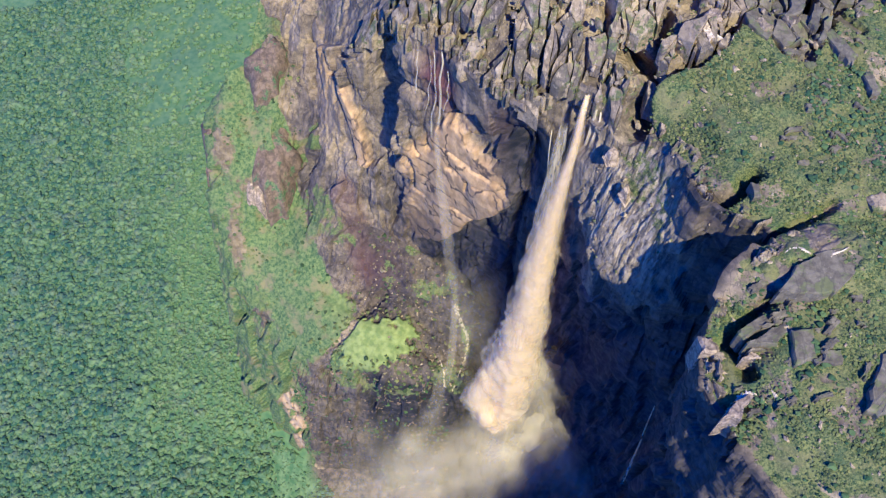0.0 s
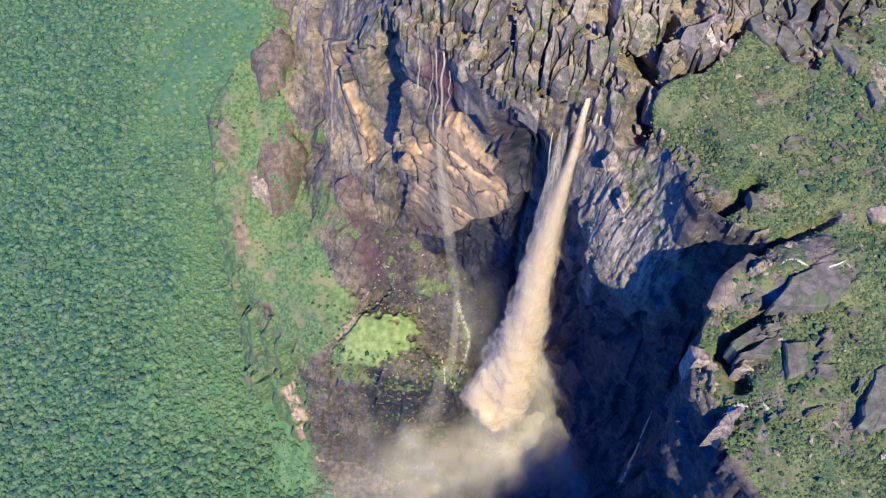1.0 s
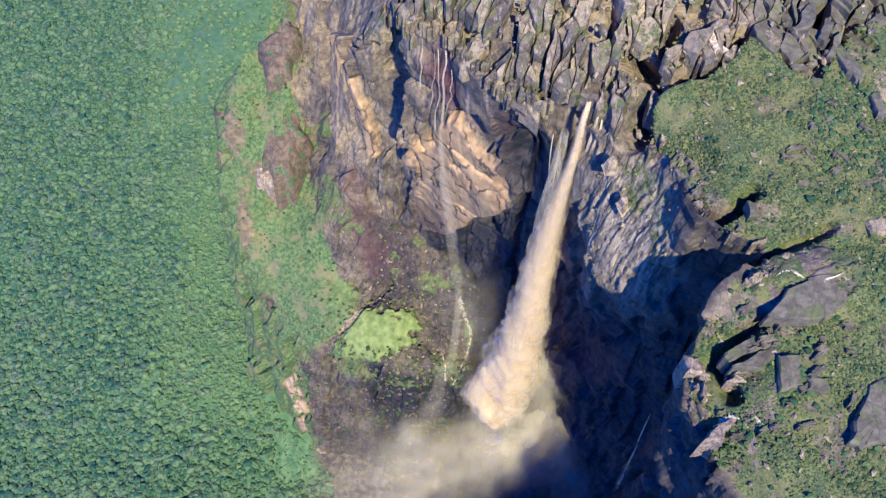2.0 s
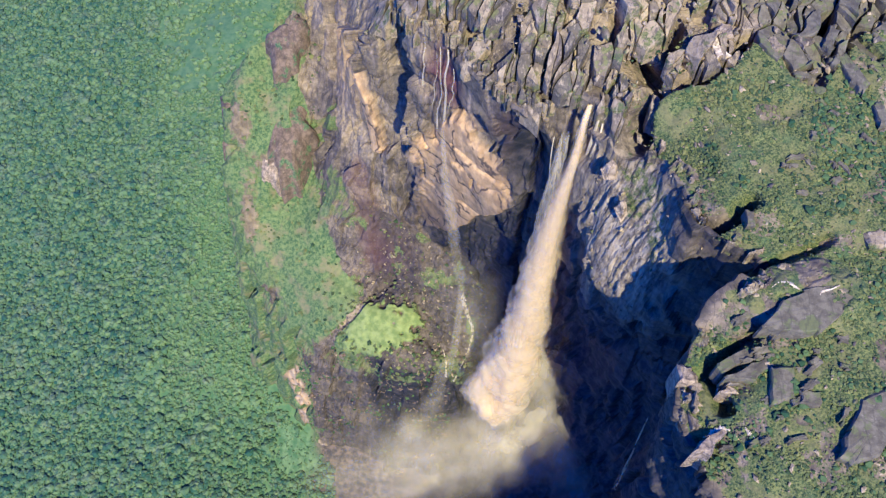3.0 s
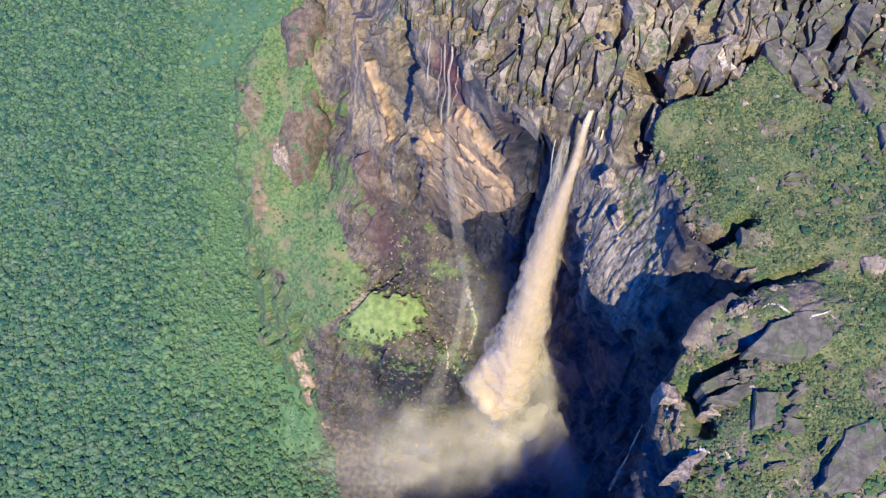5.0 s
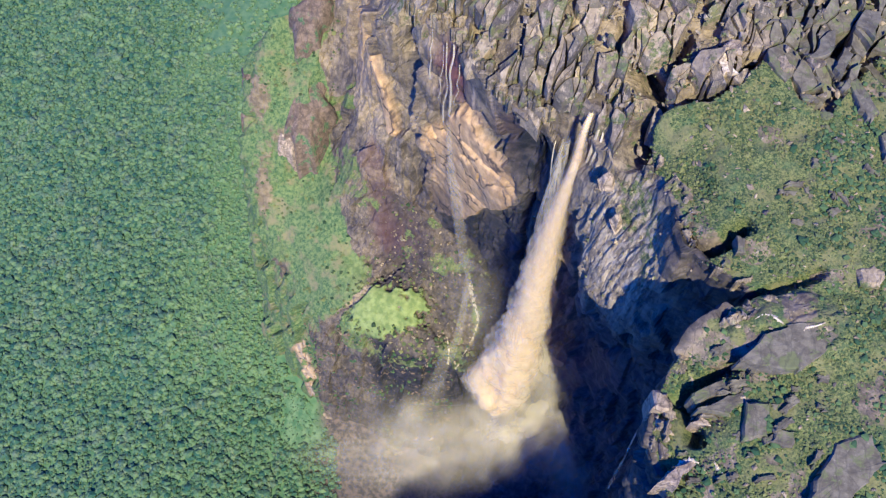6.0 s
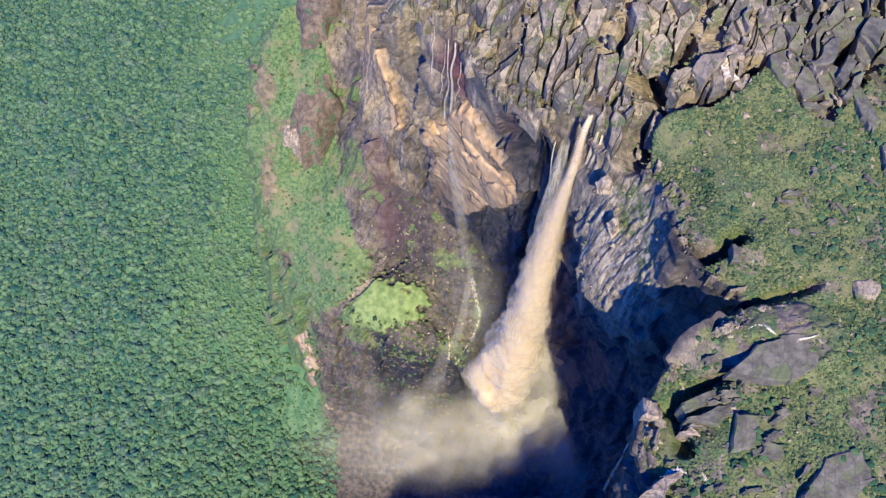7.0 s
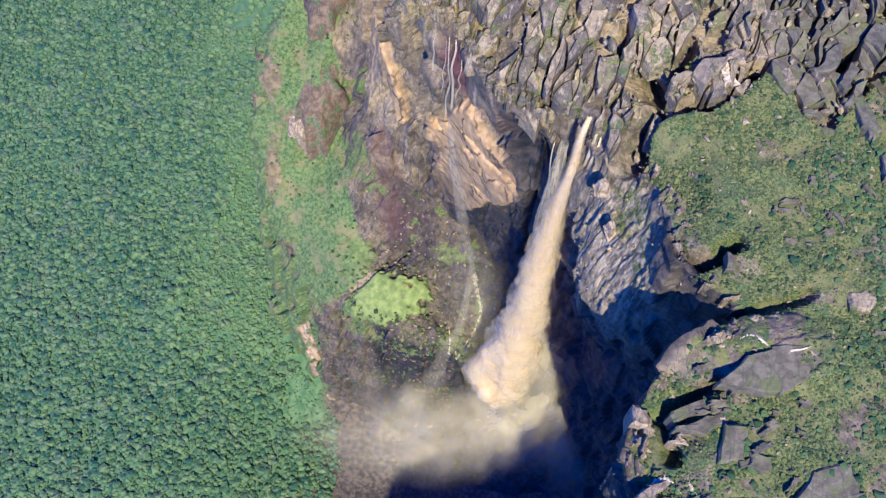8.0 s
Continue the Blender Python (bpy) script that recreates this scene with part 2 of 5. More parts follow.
def forest_material():
    m = Nodes("forest_canopy")
    c = m.mix(m.island(), (0.021, 0.059, 0.034), (0.112, 0.158, 0.058))
    c = m.mix(m.math("MULTIPLY", m.mask("young"), 0.85), c, m.mix(m.island(), (0.082, 0.134, 0.05), (0.15, 0.194, 0.066)))
    c = m.mix(m.math("MULTIPLY", m.ramp(m.noise(55, 5, 0.65), 0.5, 0.66), 0.5), c, m.mix(m.island(), (0.05, 0.076, 0.058), (0.15, 0.152, 0.088)))
    c = m.mix(m.math("MULTIPLY", m.ramp(m.noise(2.4, 5, 0.7), 0.56, 0.72), 0.5), c, (0.18, 0.235, 0.10))
    c = m.mix(m.math("MULTIPLY", m.ramp(m.noise(1.5, 6, 0.75), 0.47, 0.34), 0.5), c, (0.016, 0.055, 0.036))
    tree = m.noise(11, 3, 0.6)
    c = m.mix(m.math("MULTIPLY", m.ramp(tree, 0.54, 0.66), 0.5), c, (0.165, 0.2, 0.075))
    c = m.mix(m.math("MULTIPLY", m.ramp(tree, 0.44, 0.32), 0.65), c, (0.014, 0.048, 0.034))
    m.bump(m.noise(1.8, 4, 0.6), 0.4, 0.8)
    return m.done(c)


def ground_material():
    m = Nodes("forest_floor")
    c = m.mix(m.ramp(m.noise(12, 5), 0.3, 0.7), (0.06, 0.115, 0.05), (0.115, 0.165, 0.066))
    c = m.mix(m.mask("meadow"), c, m.mix(m.ramp(m.noise(14, 6, 0.65), 0.35, 0.65), (0.055, 0.105, 0.045), (0.13, 0.18, 0.08)))
    c = m.mix(m.math("MULTIPLY", m.mask("rocky"), m.ramp(m.noise(40, 6, 0.6), 0.1, 0.28)), c, m.mix(m.ramp(m.noise(9, 7, 0.7), 0.38, 0.64), (0.035, 0.03, 0.03), (0.13, 0.09, 0.07)))
    return m.done(c)


def pink_material():
    m = Nodes("tan_sandstone")
    c = m.mix(m.ramp(m.noise(9, 7, 0.68), 0.35, 0.65), (0.095, 0.064, 0.042), (0.205, 0.138, 0.088))
    c = m.mix(m.math("MULTIPLY", m.ramp(m.noise(4, 6, 0.7, (1, 1, 0.3)), 0.58, 0.7), 0.6), c, (0.4, 0.285, 0.18))
    c = m.mix(m.math("MULTIPLY", m.cracks(17, (1, 0.6, 0.4)), 0.3), c, (0.03, 0.025, 0.03))
    c = m.mix(m.ramp(m.noise(19, 7, 0.68), 0.54, 0.6), c, m.mix(m.ramp(m.noise(4, 6, 0.7), 0.35, 0.65), (0.042, 0.078, 0.034), (0.14, 0.17, 0.07)))
    m.bump(m.noise(4, 7, 0.7), 0.9, 3.0)
    return m.done(c)


PINK = pink_material()


def cream_material():
    m = Nodes("cream_sandstone")
    c = m.mix(m.ramp(m.noise(6, 6, 0.65), 0.35, 0.65), (0.17, 0.118, 0.075), (0.4, 0.29, 0.185))
    c = m.mix(m.math("MULTIPLY", m.cracks(7, (1, 0.6, 0.4)), 0.6), c, (0.05, 0.04, 0.04))
    m.bump(m.noise(3, 6, 0.65), 0.8, 1.6)
    return m.done(c)


CREAM = cream_material()


SLAB = slab_material()
ROCK, FOREST, FLOOR, BLOCK, PALE, BUSH = rock_material(), forest_material(), ground_material(), block_material(), pale_material(), bush_material()
FALL = water_material("falling_water", (1, 1, 0.07), 5.0, 0.36, 0.64, 0.32)
SPRAY = water_material("spray", (1, 1, 1), 60.0, 0.3, 0.7, 0.4)

# ---- the table mountain: lines along the rim, from the unseen near side round to the far spur ----
# first six columns: invented rim out of view, bent to shade the lower gorge
RIM = [(100, -700, 1210), (150, -520, 1212), (240, -400, 1215), (308, -250, 1212), (360, -80, 1206), (284, 110, 1200), (207, 235, 1202), (204, 296, 1195), (224, 338, 1230), (262, 372, 1228), (215, 410, 1218), (193, 478, 1200), (163, 500, 1170),
       (147, 522, 1185), (132, 550, 1188), (84, 546, 1166), (37, 576, 1163), (-4, 632, 1150), (-48, 672, 1122), (-60, 722, 1073), (-104, 776, 964), (-150, 850, 880), (-185, 932, 800), (-215, 1060, 820), (-230, 1300, 900)]
MID1 = [(100, -690, 1050), (148, -512, 1050), (238, -395, 1050), (308, -246, 1050), (363, -80, 1045), (290, 110, 1040), (220, 240, 1040), (222, 305, 1040), (245, 350, 1040), (268, 378, 1040), (205, 404, 1060), (165, 428, 1038), (147, 456, 1032),
        (146, 502, 1040), (126, 545, 1040), (80, 568, 1020), (33, 603, 1020), (-10, 633, 1020), (-45, 671, 960), (-66, 746, 930), (-129, 781, 890), (-152, 845, 820), (-187, 925, 770), (-220, 1050, 790), (-240, 1290, 850)]
MID2 = [(110, -690, 700), (156, -512, 700), (246, -395, 700), (316, -246, 700), (374, -80, 700), (310, 110, 700), (262, 250, 720), (264, 322, 730), (270, 368, 740), (275, 390, 760), (248, 416, 780), (216, 448, 800), (190, 492, 780),
        (168, 528, 770), (130, 562, 770), (84, 592, 790), (40, 632, 790), (-6, 670, 770), (-55, 722, 730), (-90, 763, 760), (-120, 779, 720), (-157, 830, 725), (-190, 912, 735), (-228, 1040, 750), (-250, 1280, 800)]
FOOT = [(100, -680, 60), (146, -502, 60), (230, -390, 60), (248, -240, 60), (335, -75, 60), (280, 110, 60), (255, 250, 60), (255, 330, 70), (258, 380, 90), (252, 410, 120), (236, 440, 180), (205, 482, 260), (180, 522, 330),
        (158, 552, 400), (130, 588, 470), (85, 628, 520), (35, 664, 540), (-10, 697, 556), (-50, 722, 563), (-96, 742, 580), (-156, 752, 615), (-168, 800, 645), (-195, 885, 680), (-240, 1010, 710), (-262, 1260, 760)]
TER1 = [(20, -620, 20), (70, -450, 20), (130, -330, 15), (165, -220, 10), (230, -50, 10), (190, 110, 10), (180, 250, 5), (180, 320, 10), (180, 370, 20), (175, 400, 40), (165, 425, 90), (150, 460, 170), (135, 495, 240),
        (122, 530, 330), (108, 565, 430), (66, 592, 488), (20, 612, 506), (-26, 640, 516), (-70, 652, 520), (-120, 672, 510), (-176, 692, 512), (-216, 748, 538), (-240, 840, 560), (-258, 925, 680), (-285, 1120, 730)]
TER2 = [(-190, -560, 5), (-170, -400, 5), (-80, -260, 0), (10, -110, 0), (75, 20, 0), (90, 110, 0), (80, 250, 0), (80, 310, 0), (80, 350, 5), (80, 380, 15), (80, 405, 40), (85, 435, 90), (85, 470, 150),
        (85, 505, 240), (80, 545, 390), (48, 560, 468), (10, 565, 490), (-36, 584, 500), (-86, 590, 514), (-142, 610, 506), (-192, 630, 490), (-256, 672, 480), (-300, 762, 520), (-300, 832, 612), (-305, 980, 690)]
EDGE = [(-250, -520, -5), (-230, -350, -5), (-140, -210, -5), (-50, -60, -5), (10, 50, -5), (20, 110, -5), (15, 250, -5), (15, 310, -5), (15, 345, 0), (15, 370, 5), (20, 395, 20), (30, 420, 50), (40, 450, 100),
        (50, 485, 180), (60, 530, 350), (38, 536, 440), (5, 528, 474), (-45, 517, 479), (-105, 530, 462), (-166, 552, 440), (-222, 566, 415), (-278, 620, 408), (-338, 712, 470), (-366, 872, 622), (-350, 950, 662)]
BASE = [(-310, -480, -30), (-290, -300, -30), (-200, -160, -30), (-110, -10, -30), (-60, 80, -30), (-50, 110, -30), (-50, 250, -30), (-50, 310, -30), (-40, 345, -25), (-30, 370, -20), (-10, 395, -10), (10, 415, 0), (20, 440, 20),
        (35, 465, 30), (45, 500, 30), (36, 508, 20), (10, 496, 10), (-45, 484, 0), (-115, 492, -5), (-185, 508, 0), (-258, 536, 40), (-335, 598, 60), (-395, 690, 60), (-425, 850, 60), (-400, 1000, 60)]
FAR = [(700, -1700, 1290), (900, -1500, 1290), (1100, -1300, 1290), (1300, -1000, 1290), (1500, -500, 1290), (1500, 0, 1290), (1500, 200, 1290), (1500, 300, 1290), (1500, 400, 1290), (1500, 480, 1290), (1500, 560, 1290), (1500, 700, 1290), (1500, 850, 1290),
       (1500, 1000, 1290), (1500, 1200, 1290), (1400, 1500, 1290), (1200, 1800, 1290), (950, 2000, 1280), (800, 2100, 1270), (700, 2200, 1260), (600, 2300, 1250), (450, 2400, 1240), (300, 2500, 1230), (150, 2600, 1220), (0, 2700, 1210)]

STEP = 1.8
lines = [spline(r, 0) for r in (RIM, MID1, MID2, FOOT, TER1, TER2, EDGE, BASE, FAR)]
# one set of columns for all the lines, even along the rim
length = np.concatenate([[0], np.cumsum(np.linalg.norm(np.diff(0.5 * (lines[0] + lines[4]), axis=0), axis=1))])
seen = np.interp([5.0, 24.6], np.arange(0, len(length)) / 40.0, length)
pace = np.concatenate([np.arange(0, seen[0], 14.0), np.arange(seen[0], seen[1], STEP), np.arange(seen[1], length[-1], 10.0)])
lines = [np.stack([np.interp(pace, length, l[:, a]) for a in range(3)], 1) for l in lines]
rim, mid1, mid2, foot, ter1, ter2, edge, base, far = lines


def between(levels, counts):
    """Rows of points through the lines given, counts rows in each stretch, smooth from line to line."""
    q = [2 * levels[0] - levels[1], *levels, 2 * levels[-1] - levels[-2]]
    rows = []
    for i, n in enumerate(counts):
        a, b, c, d = q[i:i + 4]
        for t in np.linspace(0, 1, n, endpoint=False):
            curve = 0.5 * (2 * b + (c - a) * t + (2 * a - 5 * b + 4 * c - d) * t ** 2 + (3 * b - a - 3 * c + d) * t ** 3)
            rows.append(0.6 * (b + (c - b) * t) + 0.4 * curve)
    return rows + [levels[-1]]


inland = []
flat = far - rim
reach = np.linalg.norm(flat[:, :2], axis=1)
for d in np.concatenate([np.arange(0, 300, 2.3), 300 * 1.1 ** np.arange(0, 15)])[1:]:
    s = np.minimum(d / reach, 1)
    p = rim + flat * s[:, None]
    p[:, 2] = rim[:, 2] + np.minimum(1246 - rim[:, 2], 60 + 50 * smooth(rim[:, 2], 1100, 1165)) * (1 - np.exp(-d / 45)) * (1 - s) + (far[:, 2] - rim[:, 2]) * s
    inland.append(p)
wall_rows = between([rim, mid1, mid2, foot], [58, 66, 62])
low_rows = between([foot, ter1, ter2, edge, base], [36, 30, 30, 84])[1:]
grid = np.stack(inland[::-1] + wall_rows + low_rows)
n_in, n_wall = len(inland), len(wall_rows)
ROWS_N, COLS_N = grid.shape[:2]
du = np.gradient(grid, axis=1)
dv = np.gradient(grid, axis=0)
normal = np.cross(du, dv)
normal /= np.linalg.norm(normal, axis=2, keepdims=True) + 1e-9
P0 = grid.reshape(-1, 3)
N0 = normal.reshape(-1, 3)
if N0[:, 2].mean() < 0:
    N0 = -N0
row = np.repeat(np.arange(ROWS_N), COLS_N)
steep = 1 - smooth(np.abs(N0[:, 2]), 0.35, 0.75)
on_top = (row < n_in).astype(float)
on_low = (row >= n_in + n_wall).astype(float)
on_wall_mask = 1 - on_top - on_low
low = row - (n_in + n_wall)


def along(points, width):
    """How near each point of the land lies to a line drawn on the plan: 1 on it, 0 past its width."""
    best = np.full(len(P0), 1e9)
    for (ax, ay), (bx, by) in zip(points, points[1:]):
        t = np.clip(((P0[:, 0] - ax) * (bx - ax) + (P0[:, 1] - ay) * (by - ay)) / ((bx - ax) ** 2 + (by - ay) ** 2), 0, 1)
        best = np.minimum(best, np.hypot(P0[:, 0] - ax - t * (bx - ax), P0[:, 1] - ay - t * (by - ay)))
    best = best + 1.5 * fractal(P0 / 7, 2, 91)
    return 1 - smooth(best, 0.45 * width, width)


# vegetation: the summit heath away from the jointed rim, the green terrace, the bright mound
x, y, z = P0.T
wander = fractal(P0 / 38, 3, 5)
heath_side = np.interp(y, [380, 400, 410, 434, 465, 496, 523, 540], [150, 222, 216, 206, 200, 187, 178, 176])
heath_end = np.interp(x, [150, 180, 219, 243, 257, 276, 288, 310, 325, 345, 420], [522, 527, 536, 550, 568, 563, 538, 530, 550, 590, 600])
heath = on_top * smooth(x - heath_side + 5 * wander, -5, 5) * (1 - smooth(y - heath_end + 7 * wander, -5, 5))
top_rocks = on_top * (1 - heath)
terrace = on_low * (1 - steep)
gully = along([(-95, 662), (-118, 632), (-150, 600), (-172, 586), (-190, 572), (-226, 552)], 9.0)
mound = smooth(1.25 - ((x + 102) / 60) ** 2 - ((y - 584) / 42) ** 2 + 0.55 * wander + 0.5 * fractal(P0 / 9, 3, 6), 0.1, 0.45)
slope = smooth(-x + 0.35 * (600 - y).clip(-400, 60) + 10 * wander, 134, 150)
bare = np.clip(blob(P0, -350, 850, 631, (38, 42, 60)) + blob(P0, -298, 800, 600, (26, 30, 50)) + 1.0 * blob(P0, -332, 750, 530, (22, 66, 80)) + 0.9 * blob(P0, -285, 935, 700, (30, 24, 60)) + 1.1 * blob(P0, -296, 660, 455, (24, 50, 60)) + 0.7 * blob(P0, -262, 590, 420, (26, 26, 60)) + 0.55 * smooth(low, 84, 97), 0, 1)
lush = np.clip(terrace * np.maximum(mound, slope * (1 - 0.85 * bare)) * (1 - gully), 0, 1) * smooth(low, 2, 12)
bright = np.clip(mound * terrace + 0.75 * terrace * blob(P0, -158, 645, 505, (22, 50, 90)), 0, 1) * (1 - gully)
buttress = np.clip(blob(P0, 180, 462, 1110, (42, 62, 95)) * 1.6, 0, 1) * on_wall_mask
scar = np.clip(2.2 * np.maximum(blob(P0, -273, 569, 290, (19, 19, 85)), blob(P0, -264, 552, 160, (15, 15, 70))) * smooth(wander, -0.5, 0.3), 0, 1)
outer = on_low * steep * smooth(-x + 12 * wander, 222, 245)
scrub = on_low * (1 - lush) * smooth(wander, -0.1, 0.5) * 0.5 * smooth(z, 380, 440)
slab = on_top * smooth(1.2 - ((x - 281 + 0.2 * (y - 346)) / 42) ** 2 - ((y - 346 - 0.25 * (x - 280)) / 30) ** 2 + 0.5 * wander, 0.0, 0.4)
veg = np.clip((0.62 - 0.08 * slab - 0.25 * smooth(fractal(P0 / 24, 3, 15), 0.25, 0.6)) * heath + 0.36 * top_rocks * smooth(wander, 0.05, 0.5) + 0.95 * lush + scrub + 0.8 * outer * (1 - scar) * (1 - 0.8 * blob(P0, -300, 660, 440, (22, 40, 45))) + 0.42 * buttress * smooth(z + 40 * wander, 1080, 1160), 0, 1)

def seam(points, width, wobble=1.4):
    """How near each point of the land lies to a line drawn through the rock: 1 on it, 0 past its width."""
    best = np.full(len(P0), 1e9)
    for a, b in zip(points, points[1:]):
        a, b = np.array(a, float), np.array(b, float)
        t = np.clip(((P0 - a) @ (b - a)) / ((b - a) @ (b - a)), 0, 1)
        best = np.minimum(best, np.linalg.norm(P0 - a - t[:, None] * (b - a), axis=1))
    return 1 - smooth(best + wobble * fractal(P0 / 6, 2, 93), 0.35 * width, width)


# the tan face: a great slab with a sharp lower edge, banded by slanting joints; the tan pillar; the slanting ledges between
face_low = np.interp(x + 10, [-60, -30, -6, 17, 38, 69, 81, 90], [600, 610, 632, 681, 754, 863, 901, 930]) + 8 * wander
face_high = np.interp(x + 10, [-50, -28, -5, 11, 32, 53, 73, 86], [830, 925, 962, 1022, 1012, 990, 974, 925]) + 6 * wander
face = on_wall_mask * smooth(x + 10 * fractal(P0 / 16, 3, 97), -62, -30) * (1 - smooth(x, 70, 77)) * smooth(z - face_low, -4, 6) * (1 - smooth(z - face_high + 14 * fractal(P0 / 16, 3, 96), -22, 16)) * (y < 730)
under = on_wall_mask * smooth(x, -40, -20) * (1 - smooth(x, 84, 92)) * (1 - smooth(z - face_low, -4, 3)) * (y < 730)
pillar = on_wall_mask * seam([(-136, 796, 852), (-127, 783, 822), (-120, 778, 765), (-117, 774, 718)], 19, 1.5)
warm = 1.25 * face + 1.1 * pillar + 0.5 * blob(P0, -160, 880, 800, (60, 60, 90)) + 0.9 * blob(P0, -296, 785, 590, (14, 14, 40)) + scar
joints_cut = np.zeros(len(P0))
for points, width, depth in (([(2, 633, 960), (20, 622, 953), (39, 609, 950), (60, 591, 953), (76, 581, 932), (82, 579, 912)], 3.6, 4),
                             ([(40, 613, 919), (61, 594, 933), (69, 588, 922), (78, 583, 905)], 3.2, 3),
                             ([(5, 639, 911), (18, 629, 921), (31, 620, 918), (31, 625, 889)], 3.2, 4),
                             ([(11, 653, 794), (24, 644, 792), (40, 631, 797)], 3.0, 3),
                             ([(-2, 628, 1017), (17, 604, 1060), (28, 588, 1080)], 7.0, 14),
                             ([(-40, 678, 881), (-38, 687, 826), (-41, 702, 765), (-26, 688, 766)], 4.0, 7),
                             ([(-88, 761, 757), (-76, 747, 733), (-80, 746, 666)], 4.0, 6),
                             ([(-62, 722, 1000), (-49, 676, 1035), (-37, 656, 1041), (-27, 646, 1040)], 8.0, 15),
                             ([(-41, 663, 980), (-37, 661, 956), (-36, 669, 912), (-31, 667, 902)], 6.0, 11),
                             ([(-39, 661, 977), (-29, 652, 975), (-22, 651, 954), (-18, 654, 925)], 4.0, 6),
                             ([(-143, 833, 881), (-107, 772, 952), (-96, 761, 952), (-88, 759, 936)], 3.4, 6),
                             ([(-137, 795, 851), (-109, 769, 892), (-102, 767, 886)], 3.0, 5),
                             ([(-79, 746, 1012), (-83, 754, 958), (-84, 759, 917)], 5.0, 9)):
    joints_cut = np.maximum(joints_cut, depth * seam(points, width))
joints_cut *= 1 - on_low
along_face = 0.82 * x - 0.57 * y
bed = (z + 0.33 * along_face + 7 * fractal(P0 / 30, 2, 94)) / 15.0
plates = 0.3 * np.sin(2.2 * bed) + 1.6 * fractal(P0 / 26, 2, 98)
leaf = (along_face + 0.35 * z + 9 * fractal(P0 / 40, 2, 95)) / 9.0
shelves = (leaf - np.floor(leaf)) * 3.0
# relief
B, cell = cells(P0 * np.array([1 / 12, 1 / 20, 1 / 40]) + 0.25 * np.stack([fractal(P0 / 20, 2, 3), fractal(P0 / 20, 2, 4), 0 * x], 1), 11)
B2, cell2 = cells(P0 * np.array([1 / 4.5, 1 / 7.5, 1 / 11]), 21)
joints = -15 + (cell[:, 0] - 0.5) * 6 + (cell2[:, 0] - 0.5) * 2.4 - (1 - smooth(B2, 0.0, 0.12)) * 1.2
W, wcell = cells(np.stack([(x - y) / 34, (x + y) / 60, z / 150], 1) + 0.35 * np.stack([fractal(P0 / 50, 2, 7), 0 * x, fractal(P0 / 50, 2, 8)], 1), 31)
W2, wcell2 = cells(np.stack([(x - y) / 9, (x + y) / 16, z / 60], 1) + 0.3 * np.stack([fractal(P0 / 15, 2, 9), 0 * x, fractal(P0 / 25, 2, 10)], 1), 36)
cut = smooth(fractal(P0 / 30, 2, 44), -0.1, 0.4)
ledge = value_noise(np.stack([x / 90, y / 90, z / 15], 1), 41) * 0.6 + value_noise(np.stack([x / 60, y / 60, z / 48], 1), 42) * 5 + value_noise(np.stack([(x - y) / 50 + z / 60, z / 30, 0 * z], 1), 45) * 6
wall_relief = (wcell[:, 0] - 0.5) * 24 - (1 - smooth(W, 0.01, 0.09)) * 5 * cut + ((wcell2[:, 0] - 0.5) * 4.5 - (1 - smooth(W2, 0.0, 0.12)) * 2.2) * (0.35 + 0.65 * cut) + ledge + fractal(P0 / 9, 3, 43) * 1.2
round_way = 0.48 * x - 0.87 * y
flat_q = np.stack([round_way / 7.0, z / 95, 0 * z], 1) + np.stack([0.55 * fractal(P0 / 22, 3, 12), 0.3 * fractal(P0 / 18, 2, 13), 0 * z], 1)
F1, fcell = cells(flat_q, 46)
F2, fcell2 = cells(np.stack([round_way / 3.0, z / 48, 0 * z], 1) + np.stack([0.5 * fractal(P0 / 9, 2, 14), 0.2 * fractal(P0 / 9, 2, 16), 0 * z], 1), 47)
flaky = (fcell[:, 0] - 0.5) * 4.0 - (1 - smooth(F1, 0.0, 0.13)) * 3 + (fcell2[:, 0] - 0.5) * 1.6 - (1 - smooth(F2, 0.0, 0.15)) * 0.8
wall_relief = wall_relief * (1 - 0.85 * blob(P0, 38, 572, 1115, (46, 40, 55))) * (1 - 0.75 * blob(P0, -86, 764, 890, (24, 28, 70))) * (1 - 0.97 * np.clip(warm, 0, 1)) * (1 - buttress) + 0.75 * flaky * buttress + plates * face + shelves * blob(P0, -40, 690, 900, (45, 60, 130)) * (1 - face)
# the hollow beside the pillar, the pillar itself, the bulging tan face and the dark alcoves
shaped = 3 * pillar - 10 * under - joints_cut - 20 * blob(P0, -82, 750, 880, (14, 20, 60)) - 36 * blob(P0, -66, 724, 940, (20, 30, 75)) + 12 * blob(P0, -36, 688, 930, (14, 22, 80)) + 11 * blob(P0, 48, 604, 890, (46, 50, 75)) - 34 * blob(P0, 82, 570, 1040, (24, 30, 85)) - 14 * blob(P0, 2, 628, 1075, (26, 26, 50))
soil = fractal(P0 / 45, 4, 51) * 4 + fractal(P0 / 7, 3, 52) * 0.9
rubble = fractal(P0 / 11, 4, 53, 0.6) * 3.5 + (cell2[:, 1] - 0.5) * 2.5
on_wall = on_wall_mask
chasm = 46 * along([(163, 560), (177, 556), (176, 534), (169, 519), (168, 500)], 12) + 34 * along([(205, 400), (222, 408), (238, 416), (250, 426)], 9) + 13 * along([(239, 353), (245, 364), (258, 370), (280, 380), (305, 393)], 5.5)
